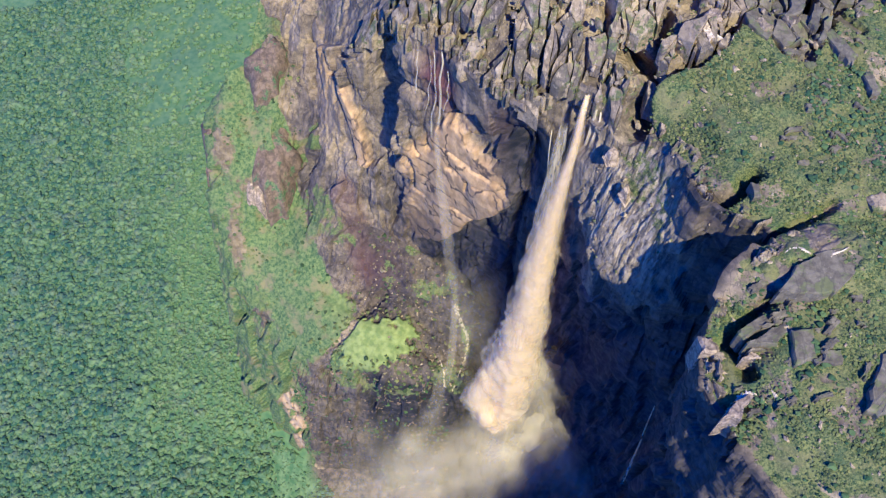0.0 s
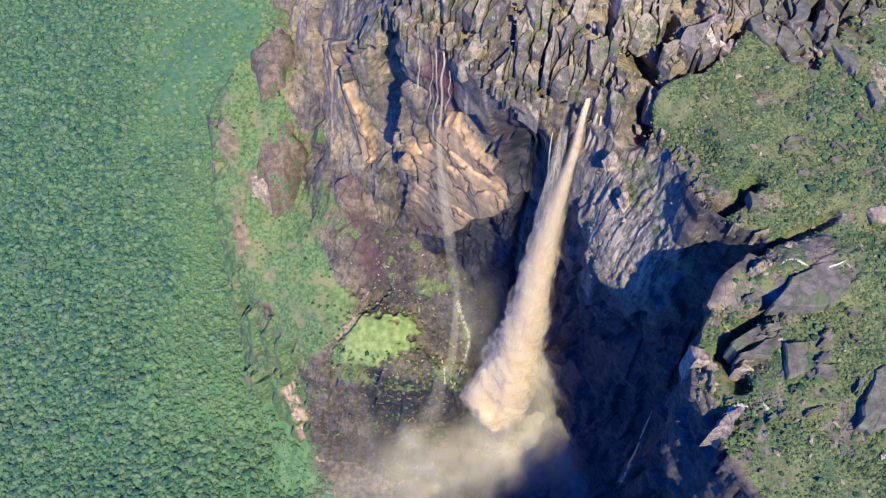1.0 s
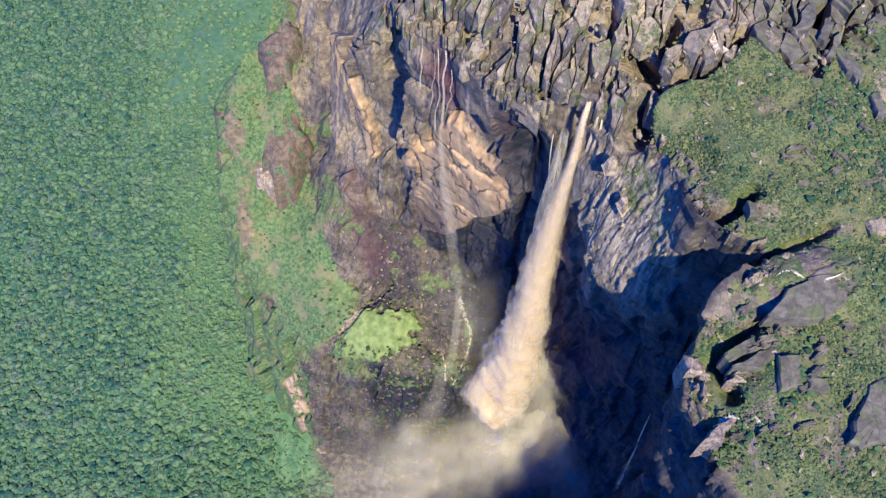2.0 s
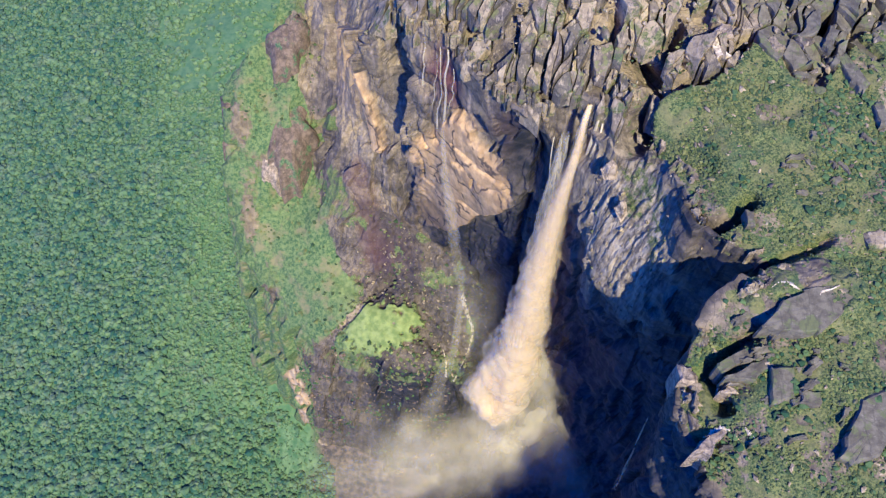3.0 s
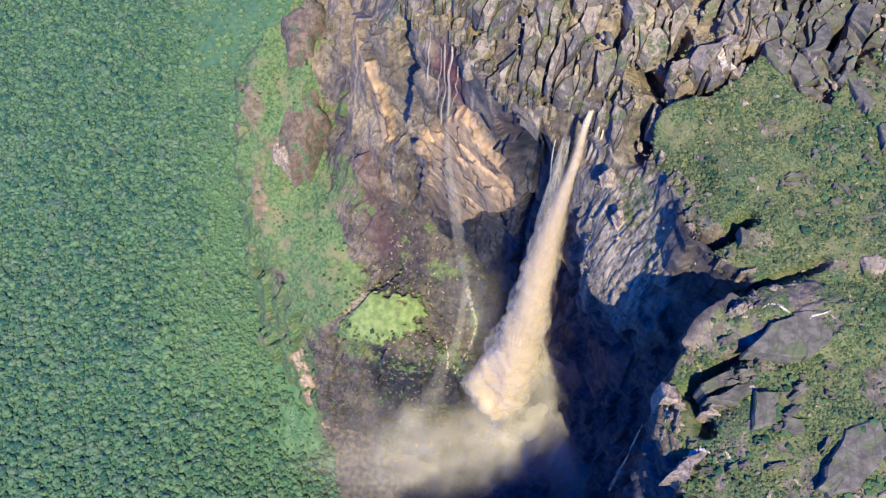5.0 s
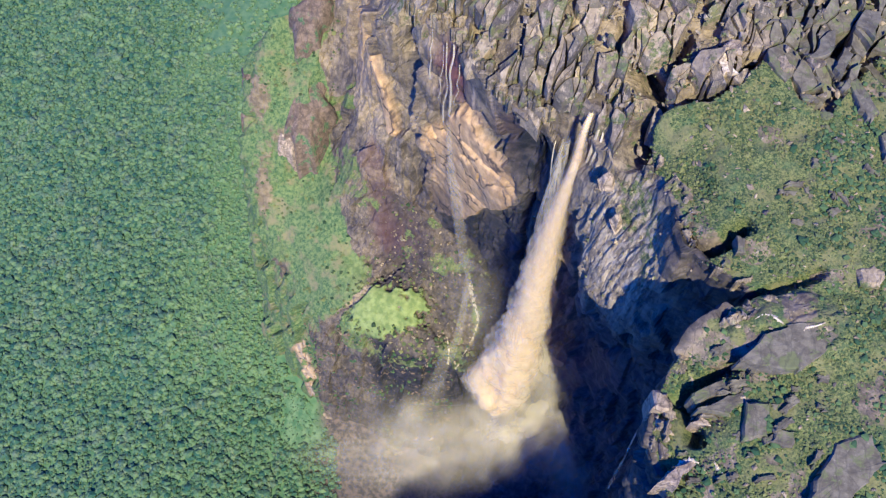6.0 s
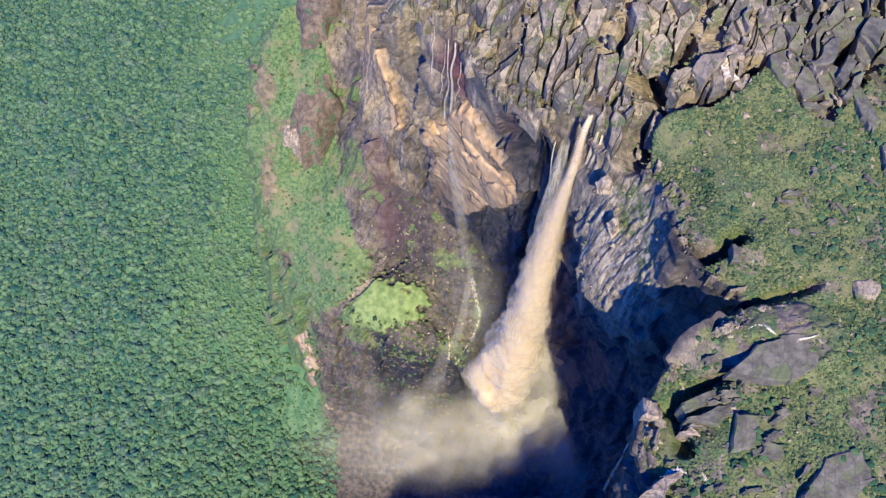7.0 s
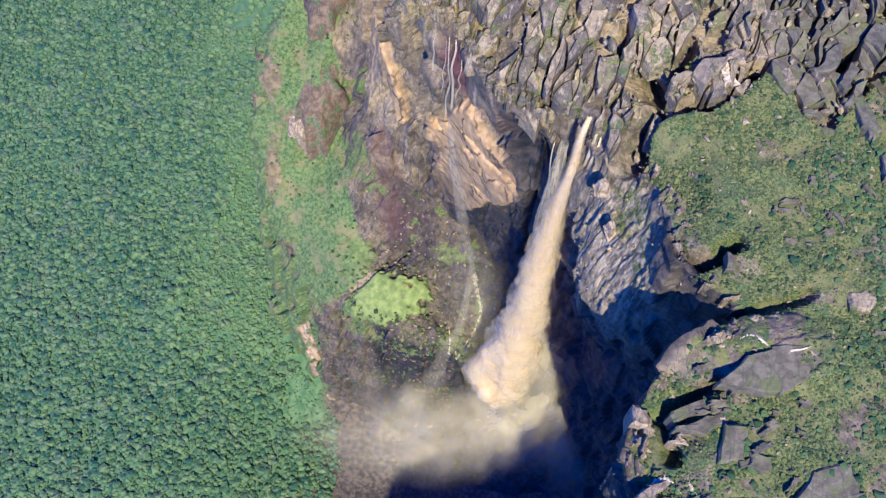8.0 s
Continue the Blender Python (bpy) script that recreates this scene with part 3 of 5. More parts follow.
for cleft, width, depth in (([(180, 555), (191, 574), (200, 600)], 6, 24), ([(202, 541), (211, 547), (217, 543)], 7, 22), ([(228, 556), (238, 559), (249, 579), (258, 590)], 5, 20), ([(306, 570), (318, 596), (328, 619)], 9, 28), ([(335, 590), (345, 574), (354, 559)], 5, 20), ([(140, 578), (142, 593), (145, 609)], 4, 18), ([(58, 628), (63, 615), (72, 606)], 5, 18), ([(55, 581), (55, 606), (55, 625)], 4, 18)):
    chasm = chasm + depth * along(cleft, width)
chasm = chasm + 22 * along([(213, 293), (221, 299), (237, 310), (249, 316)], 6) + 20 * along([(216, 293), (221, 280), (224, 261)], 7)
disp = smooth(top_rocks, 0.4, 0.75) * joints + heath * soil + on_wall * (wall_relief + shaped) + on_low * (steep * wall_relief + (1 - steep) * (soil * 0.7 * lush + (1 - lush) * rubble - 9 * gully + 9 * mound))
disp = disp - on_top * chasm + 4.0 * slab * (1 - smooth(chasm, 1, 6)) + heath * slab * ((cell[:, 2] - 0.5) * 3 - (1 - smooth(B, 0.02, 0.1)) * 1.5)
even = np.pad(disp.reshape(ROWS_N, COLS_N), 1, mode="edge")
even = 0.5 * even[1:-1, 1:-1] + 0.125 * (even[:-2, 1:-1] + even[2:, 1:-1] + even[1:-1, :-2] + even[1:-1, 2:])
disp = even.ravel()
P1 = P0 + N0 * disp[:, None]
red = np.clip(blob(P0, -6, 628, 1085, (22, 26, 48)) * 1.5 + blob(P0, 68, 572, 1070, (20, 26, 60)) + 0.8 * blob(P0, 205, 440, 820, (60, 60, 120)) + 0.7 * blob(P0, -95, 690, 560, (40, 40, 60)) + 0.4 * seam([(-150, 770, 665), (-138, 747, 607), (-126, 715, 560), (-112, 690, 530)], 30, 6), 0, 1)
# wet rock, plus painted shade: gorge wall, alcove, overhang, the falls' shadow
wet_shade = np.clip(on_wall * (blob(P0, 78, 572, 1045, (30, 45, 80)) * 1.2 + blob(P0, 100, 575, 800, (40, 60, 200)) * 0.8 + blob(P0, -30, 710, 640, (80, 60, 90)) * 0.75 + smooth(x + y * 0.1, 195, 235) * (1 - buttress) * (0.75 + 0.2 * (1 - smooth(z, 650, 880)))) + on_low * (1 - lush) * smooth(x, -142, -100) * 0.65 + on_low * steep * 0.55 * (low < 175) + 0.7 * under + 0.8 * blob(P0, 60, 620, 620, (50, 50, 110)), 0, 1) * (1 - scar)
masks = {"beds": np.clip(on_wall * smooth(x + 0.1 * y, 200, 225) * (1 - 2 * buttress), 0, 1) * 0.85 * (0.25 + 0.75 * smooth(z, 650, 900)), "veg": veg, "lush": np.clip(lush + on_low * 0.5 + 0.5 * outer, 0, 1), "bright": bright, "warm": np.clip(warm, 0, 1) * np.clip(on_wall + on_low, 0, 1), "red": red * (on_wall + on_low), "wet_shade": wet_shade, "wall": np.clip((on_wall + on_low * steep) * (1 - buttress) * (1 - 0.85 * np.clip(warm, 0, 1)), 0, 1), "pale": np.clip(buttress * 1.0 + 0.9 * on_low * scar + 0.9 * on_low * blob(P0, -296, 785, 590, (16, 18, 40)) + 0.8 * on_low * blob(P0, -270, 950, 730, (30, 40, 50)) + 0.35 * on_low * smooth(low, 88, 96) * (low < 104) * smooth(wander, 0.1, 0.5), 0, 1), "pink": np.clip(bare * on_low * (1 - steep), 0, 1)}
index = np.arange(ROWS_N * COLS_N).reshape(ROWS_N, COLS_N)


def piece(name, r0, r1):
    part_index = index[r0:r1]
    a = np.arange(part_index.size).reshape(part_index.shape)
    faces = np.stack([a[:-1, :-1], a[1:, :-1], a[1:, 1:], a[:-1, 1:]], -1).reshape(-1, 4)
    flat_index = part_index.ravel()
    return mesh_object(name, P1[flat_index], faces, ROCK, False, {k: v[flat_index] for k, v in masks.items()})


plateau = tagged(piece("plateau", 0, n_in + 1), "sandstone summit plateau with jointed rock and green heath", "plateau", kind="structure")
cliff = tagged(piece("cliff_wall", n_in, n_in + n_wall), "sheer tan and dark-stained sandstone cliff, painted darker along the shaded gorge", "cliff", kind="structure")
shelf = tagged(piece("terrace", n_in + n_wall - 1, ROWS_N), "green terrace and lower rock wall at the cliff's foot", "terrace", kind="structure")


# ---- ground ----
def ground_z(x, y):
    p = np.stack([x, y, 0 * x], 1)
    z = 88 - 0.22 * np.clip(-x - 560, 0, 600) - 0.06 * np.clip(y - 1000, 0, 800) - 90 * np.exp(-((x + 120) / 230) ** 2 - ((y - 400) / 190) ** 2)
    return z + fractal(p / 160, 3, 61) * 9


def meadow(x, y):
    return smooth(1.15 - ((x + 285 + 0.35 * (y - 490)) / 46) ** 2 - ((y - 486) / 66) ** 2 + 0.6 * fractal(np.stack([x / 34, y / 34, 0 * x], 1), 4, 66), 0.0, 0.6)


axis = np.concatenate([-np.geomspace(2100, 9000, 12)[::-1], np.concatenate([np.arange(-2000, -700, 50), np.arange(-700, 500, 9), np.arange(500, 2001, 50)]), np.geomspace(2100, 9000, 12)])
gx, gy = np.meshgrid(axis - 300, axis + 700)
gz = ground_z(gx.ravel(), gy.ravel())
a = np.arange(gx.size).reshape(gx.shape)
tagged(mesh_object("ground", np.stack([gx.ravel(), gy.ravel(), gz], 1), np.stack([a[:-1, :-1], a[:-1, 1:], a[1:, 1:], a[1:, :-1]], -1).reshape(-1, 4), FLOOR, True, {"meadow": meadow(gx.ravel(), gy.ravel()), "rocky": smooth(gx.ravel() + 20 * fractal(np.stack([gx.ravel() / 30, gy.ravel() / 30, 0 * gx.ravel()], 1), 3, 67), -262, -225)}), "dark forest floor of the valley", "ground", kind="structure")

# ---- forest ----
rng = np.random.default_rng(7)


def crown_template(seed, level=2):
    bm = bmesh.new()
    bmesh.ops.create_icosphere(bm, subdivisions=level, radius=1)
    v = np.array([p.co[:] for p in bm.verts])
    f = np.array([[p.index for p in t.verts] for t in bm.faces])
    bm.free()
    d = fractal(v * 1.5 + seed * 9.1, 3, seed, 0.7)
    v = v * (1 + 0.6 * d)[:, None]
    v[:, 2] *= 0.46
    return v, f


def canopy_template(seed):
    """A tree's crown from above: one broad dome and a few lumps of foliage round it."""
    g = np.random.default_rng(seed)
    bm = bmesh.new()
    bmesh.ops.create_icosphere(bm, subdivisions=1, radius=1)
    ball = np.array([p.co[:] for p in bm.verts])
    tri = np.array([[p.index for p in t.verts] for t in bm.faces])
    bm.free()
    verts, faces = [], []
    for k in range(5):
        t, d = k * 1.5 + g.uniform(0, 1.0), (0.0 if k == 0 else g.uniform(0.45, 0.75))
        size = g.uniform(0.62, 0.78) if k == 0 else g.uniform(0.32, 0.58)
        lump = ball * g.uniform(0.75, 1.3, (len(ball), 1)) * size * np.array([1, 1, 0.75])
        verts.append(lump + np.array([d * math.cos(t), d * math.sin(t), 0.22 * (1 - d) + g.uniform(-0.12, 0.12)]))
        faces.append(tri + k * len(ball))
    return np.concatenate(verts), np.concatenate(faces)


def scatter(places, sizes, templates, squash=1.0):
    """One mesh of many clumps, each a turned and scaled template."""
    verts, faces, at = [], [], 0
    for n, (p, s) in enumerate(zip(places, sizes)):
        v, f = templates[n % len(templates)]
        t = rng.uniform(0, 6.283)
        c, k = math.cos(t), math.sin(t)
        w = np.stack([v[:, 0] * c - v[:, 1] * k, v[:, 0] * k + v[:, 1] * c, v[:, 2] * squash], 1) * s + p
        verts.append(w)
        faces.append(f + at)
        at += len(v)
    return np.concatenate(verts), np.concatenate(faces)


def lattice(x0, x1, y0, y1, gap):
    u, w = np.meshgrid(np.arange(x0, x1, gap), np.arange(y0, y1, gap))
    return u.ravel() + rng.uniform(-0.48, 0.48, u.size) * gap, w.ravel() + rng.uniform(-0.48, 0.48, u.size) * gap


def wooded(x, y):
    near_edge = np.interp(y, [100, 400, 480, 540, 600, 700, 850, 1000, 1400], [-190, -190, -215, -285, -345, -400, -420, -330, -330])
    return (x < near_edge) & (x > -1080 - 0.55 * (y - 600).clip(-900, 900)) & (meadow(x, y) < rng.uniform(0.15, 1.0, len(x)))


def young(x, y):
    """Where the wood is younger, paler and closer."""
    return smooth(x + 540 + 0.25 * (y - 600) + 90 * fractal(np.stack([x / 150, y / 150, 0 * x], 1), 3, 71), -60, 90) * smooth(y, 480, 640)


fx, fy = lattice(-1720, -180, 170, 1780, 9.2)
ok = wooded(fx, fy) & (rng.random(len(fx)) > 0.75 * young(fx, fy))
fx, fy = fx[ok], fy[ok]
r = rng.lognormal(math.log(6.2), 0.36, len(fx)).clip(3, 12)
sx, sy = lattice(-800, -180, 400, 1300, 6.6)
ok = wooded(sx, sy) & (rng.random(len(sx)) < 0.15 + 0.85 * young(sx, sy))
sx, sy = sx[ok], sy[ok]
r2 = rng.lognormal(math.log(3.3), 0.25, len(sx))
fx, fy, r = np.concatenate([fx, sx]), np.concatenate([fy, sy]), np.concatenate([r, r2])
mx, my = lattice(-400, -200, 380, 600, 4.2)
ok = (meadow(mx, my) > 0.1) & (rng.random(len(mx)) < 0.5)
fx, fy, r = np.concatenate([fx, mx[ok]]), np.concatenate([fy, my[ok]]), np.concatenate([r, rng.lognormal(math.log(1.5), 0.35, int(ok.sum()))])
places = np.stack([fx, fy, ground_z(fx, fy) + 0.25 * r + rng.uniform(-1.2, 1.8, len(fx))], 1)
v, f = scatter(places, r, [canopy_template(s) for s in range(18)])
tagged(mesh_object("forest", v, f, FOREST, False, {"young": young(v[:, 0], v[:, 1])}), "dense green rainforest canopy on the valley floor", "forest", kind="stuff")

# ---- where the land lies: the height under a point of the plan ----
from mathutils import kdtree
top_at = np.arange(n_in * COLS_N)
top_at = top_at[(P1[top_at, 0] < 460) & (P1[top_at, 1] < 800) & (P1[top_at, 1] > 60)]
tree_top = kdtree.KDTree(len(top_at))
for i in top_at:
    tree_top.insert((P0[i, 0], P0[i, 1], 0), int(i))
tree_top.balance()
low_at = np.nonzero((on_low > 0) & (low < 97))[0]
tree_low = kdtree.KDTree(len(low_at))
for i in low_at:
    tree_low.insert((P1[i, 0], P1[i, 1], 0), int(i))
tree_low.balance()


def land(x, y, tree=tree_top):
    """Nearest vertex of the land, and its distance on the plan."""
    co, i, d = tree.find((x, y, 0))
    return i, d


# the walked-on surface: the land, or the tops of the blocks that stand on it
SURFACE = np.where((top_rocks > 0.3) & (chasm < 6), np.maximum(P1[:, 2], P0[:, 2] - 1), P1[:, 2])


# ---- jointed blocks of the rim ----
def clip(poly, px, py, nx, ny):
    """Keep the part of a polygon on the side of the line through (px, py) away from (nx, ny)."""
    out = []
    for (ax, ay), (bx, by) in zip(poly, poly[1:] + poly[:1]):
        da, db = (ax - px) * nx + (ay - py) * ny, (bx - px) * nx + (by - py) * ny
        if da <= 0:
            out.append((ax, ay))
        if da * db < 0:
            t = da / (da - db)
            out.append((ax + (bx - ax) * t, ay + (by - ay) * t))
    return out


def block_mesh(poly, height, seed, bevel=1.0, tilt=(0, 0), rough=0.5):
    """A rough block over a polygon about the origin: base at -height, worn upper edges, uneven top."""
    ring = []
    for (ax, ay), (bx, by) in zip(poly, poly[1:] + poly[:1]):
        n = max(1, int(math.hypot(bx - ax, by - ay) / 5.5))
        ring += [(ax + (bx - ax) * k / n, ay + (by - ay) * k / n) for k in range(n)]
    p = np.array(ring)
    p = p + np.random.default_rng(seed).uniform(-rough, rough, p.shape)
    n = len(p)
    size = max(np.abs(p).max(), 1.0)
    k = max(0.55, 1 - bevel * 1.3 / size)
    g = np.random.default_rng(seed + 1)
    rise = lambda q: q[:, 0] * tilt[0] + q[:, 1] * tilt[1]
    rows = [np.column_stack([p * 1.04, np.full(n, -height)]),
            np.column_stack([p, rise(p) - bevel * g.uniform(0.7, 1.8, n)]),
            np.column_stack([p * k, rise(p * k) + g.uniform(-0.25, 0.35, n)]),
            np.column_stack([p * 0.45 * k, rise(p * 0.45 * k) + g.uniform(-0.1, 0.2, n)])]
    verts = [tuple(v) for r in rows for v in r] + [(0, 0, 0.1)]
    faces = [(r * n + i, r * n + (i + 1) % n, (r + 1) * n + (i + 1) % n, (r + 1) * n + i) for r in range(3) for i in range(n)]
    faces += [(3 * n + i, 3 * n + (i + 1) % n, 4 * n) for i in range(n)]
    return np.array(verts), faces


TURN = radians(13)
GAP_A, GAP_B = 13.5, 8.0


def turned(a, b):
    px = b * GAP_B * math.cos(TURN) + a * GAP_A * math.sin(TURN) + 120
    py = a * GAP_A * math.cos(TURN) - b * GAP_B * math.sin(TURN) + 620
    q = Vector((px / 26, py / 26, 3.1))
    w = noise.noise_vector(q) * 6 + noise.noise_vector(q * 3.1) * 0.7
    return px + w.x, py + w.y


seeds = []
for a in range(-31, 19):
    for b in range(-29, 44):
        if rng.random() < 0.58 + 1.0 * noise.noise(Vector((a * 0.37, b * 0.25, 1.7))):
            seeds.append((a + rng.uniform(-0.5, 0.5), b + rng.uniform(-0.5, 0.5)))
seeds = np.array(seeds)
near_count = 0
loose = {"tan": [[], [], 0], "dark": [[], [], 0]}
for n, (a, b) in enumerate(seeds):
    cx, cy = turned(a, b)
    i, d = land(cx, cy)
    if d > 3 or top_rocks[i] < 0.3 or chasm[i] > 6 or cy > 790 or rng.random() < 0.05:
        continue
    poly = [(-2, -2), (2, -2), (2, 2), (-2, 2)]
    gaps = np.hypot(*(seeds - (a, b)).T)
    shrink = rng.choice([0.02, 0.04, 0.07, 0.16])
    for m in np.argsort(gaps)[1:22]:
        da, db = seeds[m] - (a, b)
        w = math.hypot(da, db)
        narrow = shrink * (0.25 + 1.3 * abs(db) / w)
        poly = clip(poly, da * (0.5 - narrow / w), db * (0.5 - narrow / w), da, db)
    halves = [poly]
    if rng.random() < 0.7:
        t = rng.uniform(0, 6.283)
        nx, ny = math.cos(t), math.sin(t)
        halves = [clip(poly, -0.02 * nx, -0.02 * ny, nx, ny), clip(poly, 0.02 * nx, 0.02 * ny, -nx, -ny)]
    for half in halves:
        if len(half) < 3:
            continue
        fine = []
        for (ua, wa), (ub, wb) in zip(half, half[1:] + half[:1]):
            k = max(1, int(math.hypot((ub - ua) * GAP_A, (wb - wa) * GAP_B) / 4.5))
            fine += [turned(a + ua + (ub - ua) * q / k, b + wa + (wb - wa) * q / k) for q in range(k)]
        hx, hy = np.mean(fine, axis=0)
        flat_poly = [(qx - hx, qy - hy) for qx, qy in fine][::-1]
        rise = rng.normal(0.5, 2.6) + (rng.random() < 0.3) * rng.normal(0.5, 5.0)
        slant = (-N0[i, 0] / max(N0[i, 2], 0.4) * 0.55 + rng.normal(0, 0.26), -N0[i, 1] / max(N0[i, 2], 0.4) * 0.55 + rng.normal(0, 0.2))
        v, f = block_mesh(flat_poly, 26, n, rng.uniform(0.25, 0.8), slant, 0.4)
        spot = (hx, hy, P0[i, 2] - 1 + rise)
        stone = "dark" if hx + 12 * noise.noise(Vector((hx / 30, hy / 30, 5.5))) > 262 else "tan"
        if cy < 690 and cx < 360 and near_count < 300:
            me = bpy.data.meshes.new("stone_block")
            me.from_pydata([tuple(q) for q in v], [], f)
            me.materials.append(SLAB if stone == "dark" else BLOCK)
            ob = new("stone_block", me)
            ob.parent, ob.location = plateau, spot
            near_count += 1
        else:
            heap = loose[stone]
            heap[0].append(v + np.array(spot))
            heap[1] += [tuple(k + heap[2] for k in q) for q in f]
            heap[2] += len(v)
tagged(mesh_object("stone_blocks", np.concatenate(loose["tan"][0]), loose["tan"][1], BLOCK, False), "jointed brown and tan sandstone blocks of the summit", "rocks", kind="stuff")
tagged(mesh_object("dark_stone_blocks", np.concatenate(loose["dark"][0]), loose["dark"][1], SLAB, False), "dark grey jointed sandstone blocks beside the heath", "rocks", kind="stuff")

# ---- slabs and boulders on the summit ----
def boulder(points, z_top, height, label, tilt=(0, 0), bevel=1.6, name="boulder", material=BLOCK, group="summit boulders", rise=3.2):
    cx, cy = np.mean(points, axis=0)
    poly = [(px - cx, py - cy) for px, py in points]
    if sum(ax * by - bx * ay for (ax, ay), (bx, by) in zip(poly, poly[1:] + poly[:1])) < 0:
        poly = poly[::-1]
    poly = [(ax + (bx - ax) * k / 3, ay + (by - ay) * k / 3) for (ax, ay), (bx, by) in zip(poly, poly[1:] + poly[:1]) for k in range(4)]
    v, f = block_mesh(poly, height, int(abs(cx * 7 + cy)), bevel, tilt, 1.3)
    z_top = max(min(z_top, SURFACE[land(cx, cy)[0]] + 7), max(SURFACE[land(px, py)[0]] for px, py in points) * 0.4 + 0.6 * SURFACE[land(cx, cy)[0]] + rise)
    me = bpy.data.meshes.new(name)
    me.from_pydata([tuple(q) for q in v], [], f)
    me.materials.append(SLAB if name == "flat_rock" and material == BLOCK else material)
    ob = new(name, me)
    ob.location = (cx, cy, z_top)
    return tagged(ob, label, "boulder" if name == "boulder" else "rock", group)


boulder([(263, 335), (280, 345), (305, 352), (315, 345), (311, 332), (287, 312), (266, 312), (248, 314)], 1251, 20, "broad flat grey sandstone slab with pale streaks", (0.02, -0.05), 1.2, "flat_rock", rise=0.9)
boulder([(219, 292), (245, 309), (251, 301), (224, 284)], 1237, 24, "long tilted grey sandstone slab at the rim", (0.05, -0.2), 1.6, "flat_rock")
boulder([(224, 280), (254, 298), (261, 292), (244, 279)], 1233, 22, "narrow tan-edged sandstone slab beside another", (0.05, -0.2), 1.4, "flat_rock")
boulder([(256, 287), (272, 291), (270, 264), (253, 260)], 1236, 22, "dark grey upright sandstone slab in the heath", (0.0, -0.1), 1.6, "flat_rock")
boulder([(273, 270), (288, 271), (286, 259), (272, 260)], 1233, 16, "low dark slab half sunk in shrubs", (0, -0.1), 1.2, "flat_rock")
boulder([(313, 266), (337, 276), (345, 258), (334, 243), (319, 227), (301, 218), (294, 223), (301, 243)], 1252, 26, "large dark flat-topped sandstone slab", (0.04, -0.06), 2.2, "flat_rock")
boulder([(233, 289), (240, 277), (226, 277)], 1196, 26, "pale three-sided boulder below the rim", (0, -0.4), 1.6)
boulder([(323, 556), (330, 560), (343, 526), (337, 518), (330, 530)], 1276, 26, "long leaning grey slab on the summit", (0.25, -0.05), 1.5, "flat_rock")
boulder([(338, 582), (347, 588), (360, 564), (354, 554)], 1284, 28, "grey sandstone slab with a shadowed side", (0.1, -0.15), 1.8, "flat_rock")
boulder([(266, 574), (274, 580), (282, 564), (275, 560)], 1244, 20, "cracked grey boulder among shrubs", (0.05, -0.2), 2.0)
boulder([(290, 578), (302, 586), (306, 574), (297, 564)], 1252, 22, "rounded grey boulder beside a chasm", (0, -0.2), 2.2)
boulder([(226, 583), (231, 592), (243, 591), (243, 578), (231, 575)], 1236, 16, "cream sandstone boulder above the falls", (0, -0.1), 3.0, material=CREAM)
boulder([(215, 570), (226, 568), (230, 548), (219, 544)], 1231, 18, "smooth grey boulder beside bleached rock", (0, -0.1), 2.6)
boulder([(344, 508), (351, 512), (354, 488), (347, 486)], 1277, 26, "dark leaning slab on the heath", (0.2, -0.05), 1.5, "flat_rock")
boulder([(312, 566), (320, 588), (325, 582), (317, 560)], 1268, 26, "narrow upright slab beside a chasm", (0.1, -0.1), 1.5, "flat_rock")
boulder([(163, 553), (173, 550), (171, 538), (164, 538)], 1203, 44, "squared rock pillar standing in the notch", (0, -0.1), 1.2)
boulder([(328, 395), (340, 402), (349, 397), (344, 383), (331, 383)], 1249, 20, "grey boulder in dark green shrubs", (0.05, -0.15), 2.2)
boulder([(246, 402), (251, 403), (252, 416), (246, 417)], 1232, 14, "grey strip of bare rock in the heath", (0, -0.1), 0.9, "flat_rock")
boulder([(181, 545), (189, 540), (186, 520), (179, 524)], 1204, 30, "small dark rock at the notch's edge", (0, -0.1), 1.4)



def outcrop(points, z_mid, height, label, tilt, material=PINK, group="terrace outcrops", amp=3.4):
    cx, cy = np.mean(points, axis=0)
    poly = [(px - cx, py - cy) for px, py in points]
    if sum(ax * by - bx * ay for (ax, ay), (bx, by) in zip(poly, poly[1:] + poly[:1])) < 0:
        poly = poly[::-1]
    ring = np.array([(ax + (bx - ax) * k / 8, ay + (by - ay) * k / 8) for (ax, ay), (bx, by) in zip(poly, poly[1:] + poly[:1]) for k in range(8)])
    n, at = len(ring), np.array([cx, cy, z_mid])
    ragged = 1 + 0.22 * fractal(np.column_stack([ring + at[:2], np.zeros(n)]) / 11, 3, 78)
    shells = []
    for scale, drop in ((1.6, -height), (1.3, -14), (1.1, -6), (0.95, -2.2), (0.8, -0.4), (0.66, 0), (0.5, 0.4), (0.34, 0.6), (0.18, 0.7), (0.02, 0.7)):
        q = ring * scale * ragged[:, None]
        w = np.column_stack([q, q @ np.array(tilt) + drop])
        shells.append(w + (drop > -height) * np.column_stack([np.zeros((n, 2)), fractal((w + at) / 12, 4, 77, 0.6) * amp]))
    v = np.concatenate(shells)
    f = [(r * n + i, r * n + (i + 1) % n, (r + 1) * n + (i + 1) % n, (r + 1) * n + i) for r in range(len(shells) - 1) for i in range(n)]
    me = bpy.data.meshes.new("rock_outcrop")
    me.from_pydata([tuple(q) for q in v], [], f)
    me.polygons.foreach_set("use_smooth", [True] * len(me.polygons))
    me.materials.append(material)
    ob = new("rock_outcrop", me)
    ob.location = (cx, cy, z_mid)
    return tagged(ob, label, "rock", group)


